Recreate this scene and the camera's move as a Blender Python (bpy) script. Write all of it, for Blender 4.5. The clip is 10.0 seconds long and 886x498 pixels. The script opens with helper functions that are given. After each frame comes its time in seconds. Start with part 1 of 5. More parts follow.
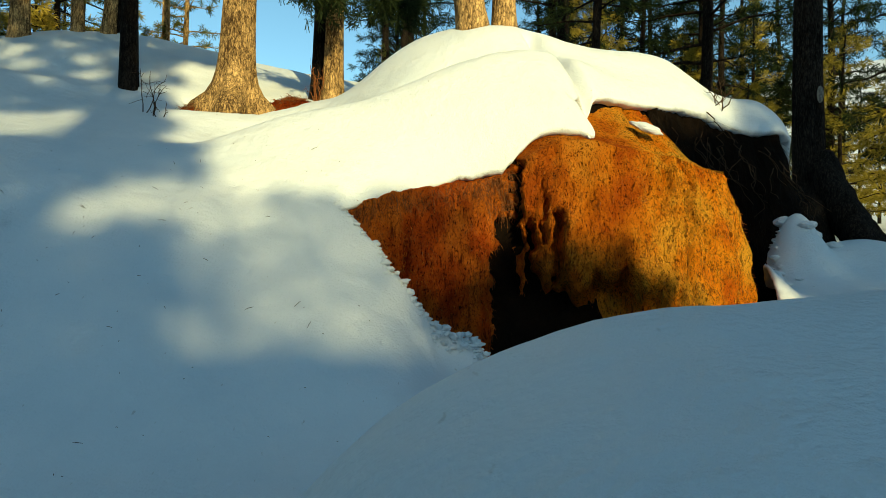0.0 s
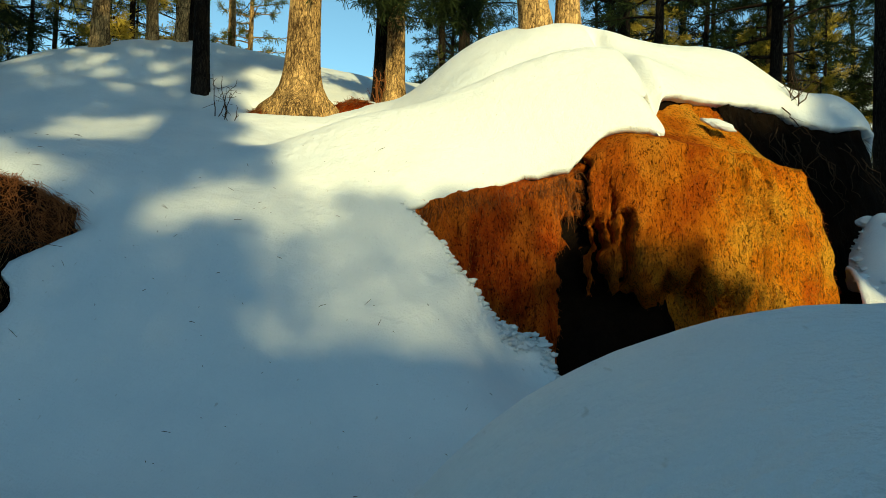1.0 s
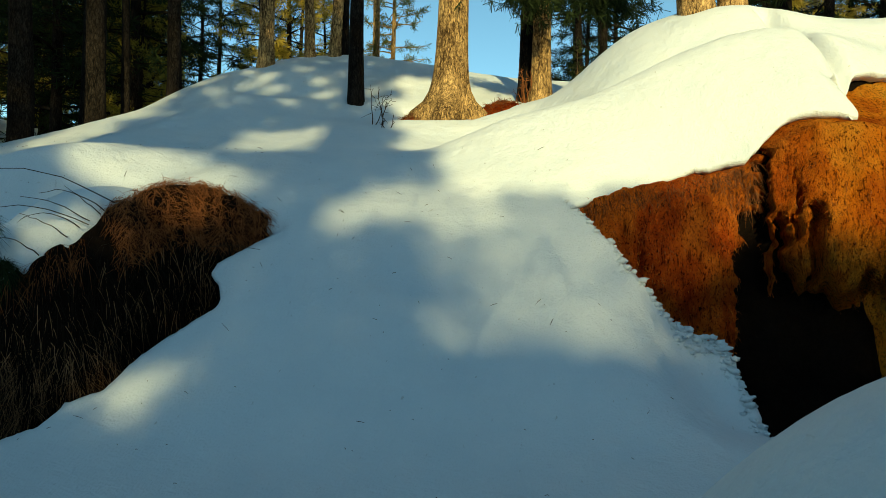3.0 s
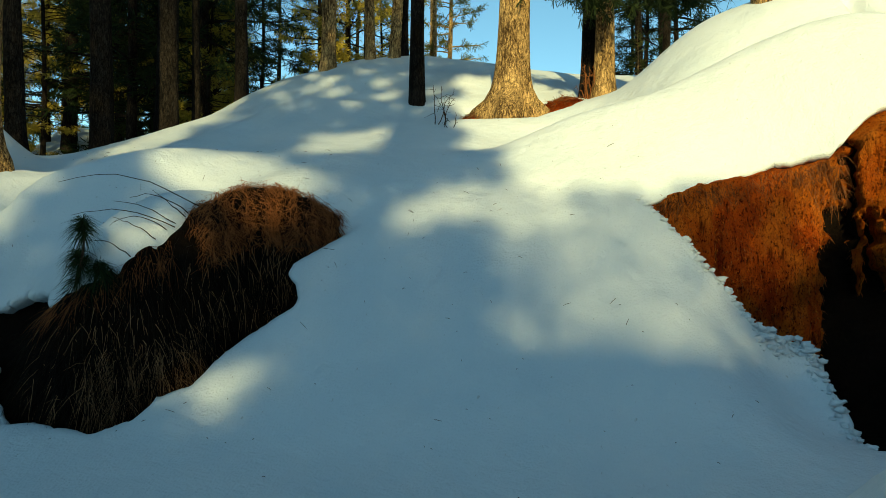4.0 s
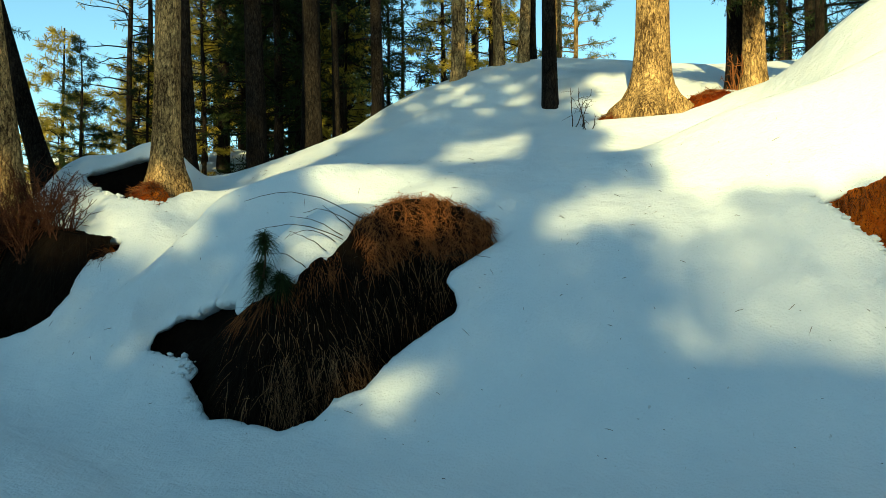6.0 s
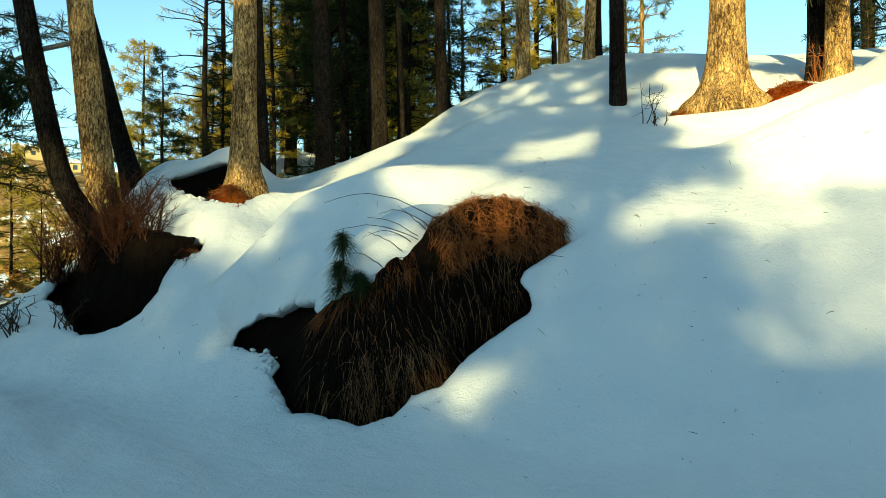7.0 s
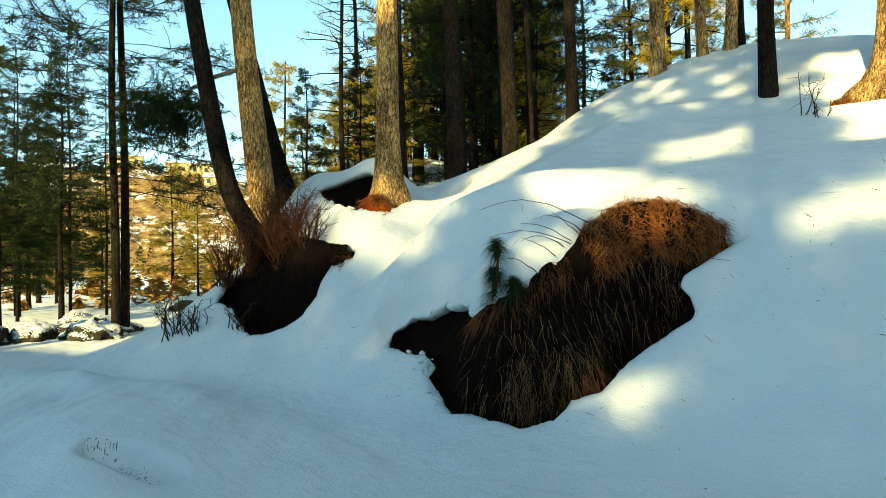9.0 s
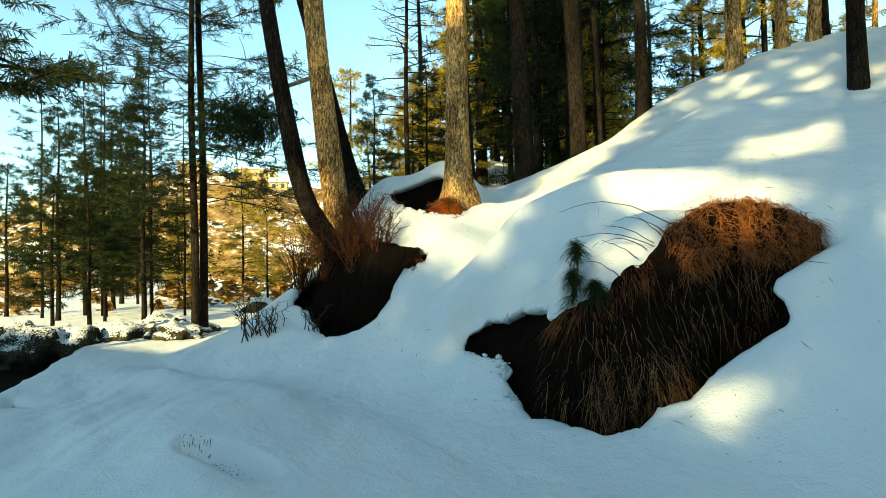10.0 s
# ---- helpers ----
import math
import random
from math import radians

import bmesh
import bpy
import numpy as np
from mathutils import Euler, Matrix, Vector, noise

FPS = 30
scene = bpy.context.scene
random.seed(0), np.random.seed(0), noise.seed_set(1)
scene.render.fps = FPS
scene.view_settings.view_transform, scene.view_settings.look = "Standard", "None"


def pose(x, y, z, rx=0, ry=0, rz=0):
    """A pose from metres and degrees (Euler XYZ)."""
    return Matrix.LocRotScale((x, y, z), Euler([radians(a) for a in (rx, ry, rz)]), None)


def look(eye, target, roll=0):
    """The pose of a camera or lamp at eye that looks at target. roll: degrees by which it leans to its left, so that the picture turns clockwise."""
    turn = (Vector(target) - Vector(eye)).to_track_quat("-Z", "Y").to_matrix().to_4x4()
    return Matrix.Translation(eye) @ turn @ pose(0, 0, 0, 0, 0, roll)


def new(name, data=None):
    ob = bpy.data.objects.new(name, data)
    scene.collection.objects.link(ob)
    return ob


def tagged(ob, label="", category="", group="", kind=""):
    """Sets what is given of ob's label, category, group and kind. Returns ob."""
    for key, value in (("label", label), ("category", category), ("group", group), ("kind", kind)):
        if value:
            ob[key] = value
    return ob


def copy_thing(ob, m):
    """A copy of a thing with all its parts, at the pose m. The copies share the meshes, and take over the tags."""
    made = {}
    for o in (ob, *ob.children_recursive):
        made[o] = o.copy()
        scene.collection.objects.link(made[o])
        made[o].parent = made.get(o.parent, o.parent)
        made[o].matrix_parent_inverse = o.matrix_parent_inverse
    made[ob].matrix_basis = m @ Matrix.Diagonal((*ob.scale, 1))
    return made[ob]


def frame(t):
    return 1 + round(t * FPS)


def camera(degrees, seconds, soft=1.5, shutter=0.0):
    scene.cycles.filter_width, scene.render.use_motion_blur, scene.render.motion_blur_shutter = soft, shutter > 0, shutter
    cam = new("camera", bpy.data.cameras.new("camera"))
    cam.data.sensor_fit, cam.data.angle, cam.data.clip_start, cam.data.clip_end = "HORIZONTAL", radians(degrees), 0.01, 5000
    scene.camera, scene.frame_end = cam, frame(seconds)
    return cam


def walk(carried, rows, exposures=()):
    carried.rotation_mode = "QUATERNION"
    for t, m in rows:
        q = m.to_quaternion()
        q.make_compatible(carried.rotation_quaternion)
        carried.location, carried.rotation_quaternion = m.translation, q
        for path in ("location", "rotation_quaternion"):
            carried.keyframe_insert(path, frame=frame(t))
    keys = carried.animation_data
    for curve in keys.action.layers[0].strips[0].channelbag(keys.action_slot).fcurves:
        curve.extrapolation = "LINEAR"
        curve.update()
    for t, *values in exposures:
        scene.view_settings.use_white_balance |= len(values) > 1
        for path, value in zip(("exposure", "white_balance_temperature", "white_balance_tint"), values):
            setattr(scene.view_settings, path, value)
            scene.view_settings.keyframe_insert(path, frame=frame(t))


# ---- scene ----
cam = camera(71.5, 10.0, soft=0.75)
PATH = [
    (0, (0.0, 0.0, 1.3), (0.0, 2.0, 1.332), 0.9),
    (0.5, (-0.062, -0.007, 1.289), (-0.145, 1.991, 1.32), 1.1),
    (1, (-0.126, -0.013, 1.288), (-0.294, 1.979, 1.319), 1.2),
    (1.5, (-0.177, -0.029, 1.271), (-0.43, 1.954, 1.301), 1.6),
    (2, (-0.26, -0.034, 1.283), (-0.598, 1.937, 1.312), 1.5),
    (2.5, (-0.34, -0.061, 1.288), (-0.787, 1.888, 1.326), 0.8),
    (3, (-0.426, -0.086, 1.275), (-1.001, 1.829, 1.301), 0.7),
    (4.5, (-0.62, -0.18, 1.287), (-1.431, 1.648, 1.315), 0.2),
    (5, (-0.69, -0.23, 1.296), (-1.595, 1.553, 1.332), 0.0),
    (5.5, (-0.755, -0.267, 1.306), (-1.749, 1.469, 1.34), -0.4),
    (7, (-0.885, -0.42, 1.315), (-2.114, 1.158, 1.346), -0.7),
    (7.5, (-0.941, -0.477, 1.312), (-2.241, 1.042, 1.35), -0.7),
    (8, (-0.976, -0.53, 1.318), (-2.347, 0.926, 1.364), -1.0),
    (8.5, (-1.027, -0.603, 1.321), (-2.464, 0.787, 1.366), -1.0),
    (9, (-1.052, -0.691, 1.336), (-2.553, 0.63, 1.384), -1.2),
    (9.5, (-1.107, -0.727, 1.341), (-2.657, 0.534, 1.394), -1.4),
    (10, (-1.158, -0.81, 1.352), (-2.777, 0.362, 1.41), -1.3),
]
EXPOSURES = [(0, 0.46, 6400, -24), (3.0, 0.34, 6350, -27), (5.5, 0.80, 6450, -29), (8.0, 1.42, 7300, -24), (10, 1.58, 7500, -23)]
walk(cam, [(t, look(eye, target, roll)) for t, eye, target, roll in PATH], EXPOSURES)

# ---- light ----
SUN_ELEVATION = radians(19.0)
SUN_FROM = Vector((0.36, -0.93, 0.0)).normalized()          # horizontal way towards the sun
SUN_WAY = Vector((SUN_FROM.x * math.cos(SUN_ELEVATION), SUN_FROM.y * math.cos(SUN_ELEVATION), math.sin(SUN_ELEVATION)))
world = bpy.data.worlds.new("winter_sky")
scene.world = world
world.use_nodes = True
wn = world.node_tree.nodes
sky = wn.new("ShaderNodeTexSky")
sky.sky_type, sky.sun_disc = "NISHITA", False
sky.sun_elevation, sky.sun_rotation = SUN_ELEVATION, math.atan2(SUN_FROM.x, SUN_FROM.y)
sky.altitude, sky.air_density, sky.dust_density, sky.ozone_density = 1500.0, 1.0, 1.0, 1.4
wn["Background"].inputs["Strength"].default_value = 0.15
world.node_tree.links.new(sky.outputs["Color"], wn["Background"].inputs["Color"])
sun = new("sun", bpy.data.lights.new("sun", "SUN"))
sun.data.energy, sun.data.angle, sun.data.color = 5.0, radians(0.5), (1.0, 0.74, 0.42)
sun.matrix_world = look(SUN_WAY * 50, (0, 0, 0))

# ---- materials ----
def material(name, rough=0.8, spec=0.3):
    m = bpy.data.materials.new(name)
    m.use_nodes = True
    b = m.node_tree.nodes["Principled BSDF"]
    b.inputs["Roughness"].default_value = rough
    b.inputs["Specular IOR Level"].default_value = spec
    return m, m.node_tree, b


def node(tree, kind, **values):
    n = tree.nodes.new(kind)
    for key, value in values.items():
        n.inputs[key.replace("_", " ")].default_value = value
    return n


def stretched(tree, scale):
    """Object coordinates, scaled."""
    c = tree.nodes.new("ShaderNodeTexCoord")
    m = tree.nodes.new("ShaderNodeMapping")
    m.inputs["Scale"].default_value = scale
    tree.links.new(c.outputs["Object"], m.inputs["Vector"])
    return m.outputs["Vector"]


def ramp(tree, source, stops):
    r = tree.nodes.new("ShaderNodeValToRGB")
    while len(r.color_ramp.elements) < len(stops):
        r.color_ramp.elements.new(0.5)
    for e, (place, colour) in zip(r.color_ramp.elements, stops):
        e.position, e.color = place, (*colour, 1.0)
    tree.links.new(source, r.inputs["Fac"])
    return r.outputs["Color"]


def relief(tree, shader, sources, strength, distance):
    """Bump from one or more heights, one on the other."""
    last = None
    for s, k in sources:
        b = node(tree, "ShaderNodeBump", Strength=strength * k, Distance=distance)
        tree.links.new(s, b.inputs["Height"])
        if last:
            tree.links.new(last, b.inputs["Normal"])
        last = b.outputs["Normal"]
    tree.links.new(last, shader.inputs["Normal"])


def noise_of(tree, vector, scale, detail=5.0, rough=0.55):
    n = node(tree, "ShaderNodeTexNoise", Scale=scale, Detail=detail, Roughness=rough)
    tree.links.new(vector, n.inputs["Vector"])
    return n.outputs["Fac"]


def mixed(tree, fac, a, b):
    m = tree.nodes.new("ShaderNodeMix")
    m.data_type = "RGBA"
    for source, socket in ((fac, m.inputs[0]), (a, m.inputs[6]), (b, m.inputs[7])):
        if isinstance(source, tuple):
            socket.default_value = (*source, 1.0)
        elif isinstance(source, float):
            socket.default_value = source
        else:
            tree.links.new(source, socket)
    return m.outputs[2]


def make_snow():
    m, t, b = material("snow", 0.55, 0.25)
    v = stretched(t, (1, 1, 1))
    fine, mid, wide = noise_of(t, v, 60, 3), noise_of(t, v, 9, 4), noise_of(t, v, 1.6, 4)
    stretch = noise_of(t, stretched(t, (2.0, 9.0, 3.0)), 1.0, 3)
    # litter: sparse needles and bark crumbs on the old snow
    litter = noise_of(t, stretched(t, (30, 9, 20)), 1.0, 2)
    crumbs = ramp(t, litter, [(0.72, (1, 1, 1)), (0.78, (0.55, 0.47, 0.38))])
    base = ramp(t, wide, [(0.3, (0.60, 0.62, 0.64)), (0.7, (0.68, 0.68, 0.68))])
    mul = t.nodes.new("ShaderNodeMix")
    mul.data_type, mul.blend_type = "RGBA", "MULTIPLY"
    mul.inputs[0].default_value = 0.5
    t.links.new(base, mul.inputs[6]), t.links.new(crumbs, mul.inputs[7])
    t.links.new(mul.outputs[2], b.inputs["Base Color"])
    relief(t, b, [(wide, 1.0), (stretch, 0.3), (mid, 0.7), (fine, 0.6)], 0.5, 0.06)
    return m


def make_soil(name, dark, light, scale=1.0, stretch=(1, 1, 1)):
    m, t, b = material(name, 0.95, 0.03)
    v = stretched(t, stretch)
    big, small = noise_of(t, v, 3.0 * scale, 6, 0.65), noise_of(t, v, 26.0 * scale, 6, 0.7)
    mix = mixed(t, 0.5, big, small)
    c = ramp(t, mix, [(0.33, dark), (0.52, tuple((p + q) / 2 for p, q in zip(dark, light))), (0.68, light)])
    t.links.new(c, b.inputs["Base Color"])
    relief(t, b, [(big, 0.6), (small, 1.0)], 0.9, 0.04)
    return m


def make_bark(name, dark, light, scale=1.0):
    m, t, b = material(name, 0.92, 0.04)
    v = stretched(t, (1, 1, 0.3))
    wide = noise_of(t, stretched(t, (1, 1, 0.5)), 2.5 * scale, 4)
    plates = noise_of(t, v, 38.0 * scale, 5, 0.7)
    fine = noise_of(t, stretched(t, (1, 1, 0.45)), 110 * scale, 5, 0.75)
    warped = mixed(t, 0.06, stretched(t, (1, 1, 0.3)), noise_colour(t, v, 14 * scale))
    vor, cell = node(t, "ShaderNodeTexVoronoi", Scale=34.0 * scale), node(t, "ShaderNodeTexVoronoi", Scale=34.0 * scale)
    vor.feature = "DISTANCE_TO_EDGE"
    t.links.new(warped, vor.inputs["Vector"]), t.links.new(warped, cell.inputs["Vector"])
    plate = ramp(t, cell.outputs["Color"], [(0.15, (0.5, 0.46, 0.44)), (0.75, (1, 1, 1))])
    edge = ramp(t, vor.outputs["Distance"], [(0.0, (0.10, 0.08, 0.07)), (0.12, (1, 1, 1))])
    both = t.nodes.new("ShaderNodeMix")
    both.data_type, both.blend_type = "RGBA", "MULTIPLY"
    both.inputs[0].default_value = 1.0
    t.links.new(plate, both.inputs[6]), t.links.new(edge, both.inputs[7])
    cracks = both.outputs[2]
    grain = mixed(t, 0.45, plates, fine)
    base = ramp(t, mixed(t, 0.25, grain, wide), [(0.44, dark), (0.50, tuple(0.5 * p + 0.5 * q for p, q in zip(dark, light))), (0.56, light)])
    mul = t.nodes.new("ShaderNodeMix")
    mul.data_type, mul.blend_type = "RGBA", "MULTIPLY"
    mul.inputs[0].default_value = 0.75
    t.links.new(base, mul.inputs[6]), t.links.new(cracks, mul.inputs[7])
    t.links.new(mul.outputs[2], b.inputs["Base Color"])
    relief(t, b, [(grain, 1.0), (vor.outputs["Distance"], 0.6)], 1.0, 0.03)
    return m


def noise_colour(tree, vector, scale):
    n = node(tree, "ShaderNodeTexNoise", Scale=scale, Detail=3.0)
    tree.links.new(vector, n.inputs["Vector"])
    return n.outputs["Color"]


def make_bank():
    """Rust and gold speckled earth, matted with moss and rootlets, cracked."""
    m, t, b = material("peaty_bank_earth", 0.95, 0.03)
    v = stretched(t, (1, 1, 0.6))
    wide, mid, fine = noise_of(t, v, 2.2, 5, 0.6), noise_of(t, v, 30, 6, 0.7), noise_of(t, stretched(t, (1, 1, 0.45)), 70, 4, 0.75)
    red = ramp(t, wide, [(0.36, (0.20, 0.022, 0.004)), (0.5, (0.46, 0.075, 0.009)), (0.64, (0.72, 0.18, 0.02))])
    gold = ramp(t, wide, [(0.36, (0.74, 0.15, 0.012)), (0.5, (1.0, 0.32, 0.02)), (0.62, (1.0, 0.47, 0.05))])
    # red earth west of the cleft, golden grass matting east; colour carries the sun's brightening
    place = t.nodes.new("ShaderNodeSeparateXYZ")
    t.links.new(mixed(t, 0.12, stretched(t, (1, 1, 1)), noise_colour(t, v, 3.0)), place.inputs[0])
    east = t.nodes.new("ShaderNodeMapRange")
    east.inputs["From Min"].default_value, east.inputs["From Max"].default_value = 0.5, 2.1
    t.links.new(place.outputs["X"], east.inputs["Value"])
    tone = mixed(t, east.outputs["Result"], red, gold)
    speck = ramp(t, mixed(t, 0.6, mid, fine), [(0.41, (0.03, 0.015, 0.01)), (0.45, (0.6, 0.52, 0.48)), (0.485, (1.0, 1.0, 1.0))])
    mul = t.nodes.new("ShaderNodeMix")
    mul.data_type, mul.blend_type = "RGBA", "MULTIPLY"
    mul.inputs[0].default_value = 0.9
    t.links.new(tone, mul.inputs[6]), t.links.new(speck, mul.inputs[7])
    runs = noise_of(t, stretched(t, (1, 1, 0.16)), 26, 5, 0.65)
    lines = ramp(t, runs, [(0.36, (0.10, 0.08, 0.07)), (0.43, (1, 1, 1))])
    mul2 = t.nodes.new("ShaderNodeMix")
    mul2.data_type, mul2.blend_type = "RGBA", "MULTIPLY"
    mul2.inputs[0].default_value = 0.7
    t.links.new(mul.outputs[2], mul2.inputs[6]), t.links.new(lines, mul2.inputs[7])
    t.links.new(mul2.outputs[2], b.inputs["Base Color"])
    relief(t, b, [(mid, 1.0), (runs, 0.8), (fine, 1.0)], 1.0, 0.09)
    return m


def make_leaf(name, dark, light, through_share=0.25):
    m, t, b = material(name, 0.7, 0.06)
    g = t.nodes.new("ShaderNodeNewGeometry")
    o = t.nodes.new("ShaderNodeObjectInfo")
    add = t.nodes.new("ShaderNodeMath")
    add.operation = "MULTIPLY_ADD"
    add.inputs[1].default_value = 0.35
    t.links.new(o.outputs["Random"], add.inputs[0])
    sc = t.nodes.new("ShaderNodeMath")
    sc.operation = "MULTIPLY"
    sc.inputs[1].default_value = 0.65
    t.links.new(g.outputs["Random Per Island"], sc.inputs[0])
    t.links.new(sc.outputs[0], add.inputs[2])
    c = ramp(t, add.outputs[0], [(0.0, dark), (1.0, light)])
    t.links.new(c, b.inputs["Base Color"])
    tr = t.nodes.new("ShaderNodeBsdfTranslucent")
    t.links.new(c, tr.inputs["Color"])
    mix = t.nodes.new("ShaderNodeMixShader")
    mix.inputs[0].default_value = through_share
    t.links.new(b.outputs[0], mix.inputs[1]), t.links.new(tr.outputs[0], mix.inputs[2])
    t.links.new(mix.outputs[0], t.nodes["Material Output"].inputs["Surface"])
    return m


SNOW = make_snow()
# Dark soil taken down to near-black, with the hollows' shade put into its colour.
SHADED_SOIL = make_soil("shaded_forest_soil", (0.003, 0.002, 0.0015), (0.013, 0.008, 0.005))
BANK = make_bank()
# Sunlit and shaded copies of one pine bark; light and shade are in the colours.
LIT_BARK = make_bark("lit_pine_bark", (0.085, 0.048, 0.02), (0.78, 0.49, 0.2))
SHADED_BARK = make_bark("shaded_pine_bark", (0.006, 0.005, 0.004), (0.04, 0.030, 0.022))
# Needle green again in sunlit olive and gold, with sunshine put into the colour.
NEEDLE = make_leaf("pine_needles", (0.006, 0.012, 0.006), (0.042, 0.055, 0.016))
LIT_NEEDLE = make_leaf("sunlit_olive_needles", (0.04, 0.05, 0.012), (0.22, 0.21, 0.05))
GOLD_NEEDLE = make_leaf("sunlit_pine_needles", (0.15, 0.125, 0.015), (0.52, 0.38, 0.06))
STRAW = make_leaf("dead_grass", (0.04, 0.011, 0.004), (0.36, 0.13, 0.042), 0.1)
PALE_STRAW = make_leaf("pale_dead_grass", (0.06, 0.028, 0.012), (0.5, 0.27, 0.13), 0.1)
TWIG = make_bark("twig_bark", (0.06, 0.035, 0.02), (0.16, 0.10, 0.06), 3.0)
DEADWOOD = make_bark("bleached_branch", (0.22, 0.18, 0.14), (0.5, 0.43, 0.35), 2.0)
def make_dusted_rock():
    """Dark mossy rock with thawing snow on what faces up."""
    m, t, b = material("snow_dusted_rock", 0.9, 0.1)
    v = stretched(t, (1, 1, 1))
    big, small = noise_of(t, v, 4.0, 6, 0.65), noise_of(t, v, 30.0, 5, 0.7)
    # Stone toned down: shade over the boulders is put into its colour.
    stone = ramp(t, mixed(t, 0.5, big, small), [(0.38, (0.006, 0.006, 0.005)), (0.5, (0.03, 0.028, 0.018)), (0.64, (0.10, 0.09, 0.06))])
    g, s = t.nodes.new("ShaderNodeNewGeometry"), t.nodes.new("ShaderNodeSeparateXYZ")
    t.links.new(g.outputs["Normal"], s.inputs[0])
    up = t.nodes.new("ShaderNodeMath")
    up.operation = "MULTIPLY_ADD"
    up.inputs[1].default_value = 0.35
    t.links.new(s.outputs["Z"], up.inputs[0]), t.links.new(mixed(t, 0.6, big, small), up.inputs[2])
    cover = ramp(t, up.outputs[0], [(0.73, (0, 0, 0)), (0.8, (1, 1, 1))])
    t.links.new(mixed(t, cover, stone, (0.82, 0.83, 0.84)), b.inputs["Base Color"])
    relief(t, b, [(big, 0.8), (small, 1.0)], 0.9, 0.05)
    return m


DUSTED = make_dusted_rock()
ROCK = make_soil("mossy_rock", (0.012, 0.012, 0.008), (0.11, 0.10, 0.07), 1.4)
GOLD_LEAF = make_leaf("dry_bushes", (0.16, 0.08, 0.02), (0.42, 0.26, 0.08), 0.2)
PLASTER = make_soil("ochre_plaster", (0.34, 0.25, 0.12), (0.5, 0.39, 0.2), 0.3)
PANE, _, _b = material("dark_window_glass", 0.15, 0.5)
_b.inputs["Base Color"].default_value = (0.03, 0.035, 0.04, 1)
# Dead grass and roots again, near-black: the shade is put into this colour.
SHADED_FIBRE = make_leaf("shaded_fibre", (0.003, 0.0025, 0.0015), (0.016, 0.010, 0.005), 0.05)
GOLD_STRAW = make_leaf("golden_matting", (0.10, 0.025, 0.004), (0.9, 0.38, 0.04), 0.1)
RED_STRAW = make_leaf("red_matting", (0.05, 0.009, 0.003), (0.62, 0.17, 0.02), 0.1)
THICKET = make_bark("thicket_twigs", (0.07, 0.028, 0.016), (0.24, 0.10, 0.055), 3.0)


# ---- the lie of the land ----
def lattice(x, y, seed):
    """Smooth random field in the plane, about -1 to 1."""
    r = np.random.default_rng(seed)
    out = 0.0
    for k in range(7):
        a, f, p = r.uniform(0, 6.283), 0.75 * 1.5 ** k, r.uniform(0, 6.283)
        out = out + np.sin(f * (x * math.cos(a) + y * math.sin(a)) * 2 + p) / (1 + 0.45 * k)
    return out / 2.2


def soft_interp(v, xs, ys, w=0.35):
    """Piecewise line with its corners rounded over about w metres."""
    return sum(np.interp(v + k * w / 3.0, xs, ys) for k in range(-3, 4)) / 7.0


def smooth(a, b, v):
    k = np.clip((v - a) / (b - a), 0.0, 1.0)
    return k * k * (3 - 2 * k)


def bump(x, y, cx, cy, height, rx, ry, turn=0.0):
    c, s = math.cos(math.radians(turn)), math.sin(math.radians(turn))
    u, v = (x - cx) * c + (y - cy) * s, -(x - cx) * s + (y - cy) * c
    return height * np.exp(-0.5 * ((u / rx) ** 2 + (v / ry) ** 2))


def gap_to(x, y, loop):
    """Signed distance to a loop in plan, below zero inside it."""
    best, inside = np.full(x.shape, 1e9), np.zeros(x.shape, bool)
    for (ax, ay), (bx, by) in zip(loop, loop[1:] + loop[:1]):
        dx, dy = bx - ax, by - ay
        k = np.clip(((x - ax) * dx + (y - ay) * dy) / (dx * dx + dy * dy), 0, 1)
        best = np.minimum(best, np.hypot(x - ax - k * dx, y - ay - k * dy))
        cross = ((ay > y) != (by > y)) & (x < (bx - ax) * (y - ay) / (by - ay + 1e-12) + ax)
        inside ^= cross
    return np.where(inside, -best, best)


GRASS_OPENING = [(-5.95, 2.88), (-5.55, 2.9), (-5.28, 2.87), (-5.28, 2.78), (-5.02, 2.71), (-4.88, 2.63), (-4.73, 2.6), (-4.44, 2.65), (-4.2, 2.65), (-4.06, 2.64), (-3.84, 2.8), (-3.82, 2.97), (-3.67, 3.09), (-3.56, 3.32), (-3.47, 3.45), (-3.26, 3.7),
                 (-3.25, 3.77), (-3.33, 3.85), (-3.46, 3.9), (-3.36, 4.12), (-3.29, 4.32), (-3.23, 4.46), (-3.36, 4.45), (-3.6, 4.27), (-3.89, 4.07), (-4.11, 3.64), (-4.18, 3.36), (-4.36, 3.08), (-4.62, 2.92), (-4.95, 3.06), (-5.28, 3.16), (-5.45, 3.24), (-5.6, 3.18), (-5.95, 3.16), (-6.06, 3.02)]
# the brow of the grass bank: plan place and how far the snow behind it stands up
BROW = [(-5.9, 3.02, 0.1), (-5.28, 3.0, 0.18), (-4.95, 2.97, 0.32), (-4.6, 2.88, 0.62), (-4.34, 3.06, 0.6), (-4.16, 3.35, 0.5), (-4.08, 3.62, 0.45), (-3.87, 4.05, 0.27), (-3.6, 4.25, 0.2), (-3.36, 4.45, 0.06)]
BEHIND = [(x, y) for x, y, _ in BROW] + [(-3.0, 5.4), (-4.6, 6.0), (-6.4, 4.4)]


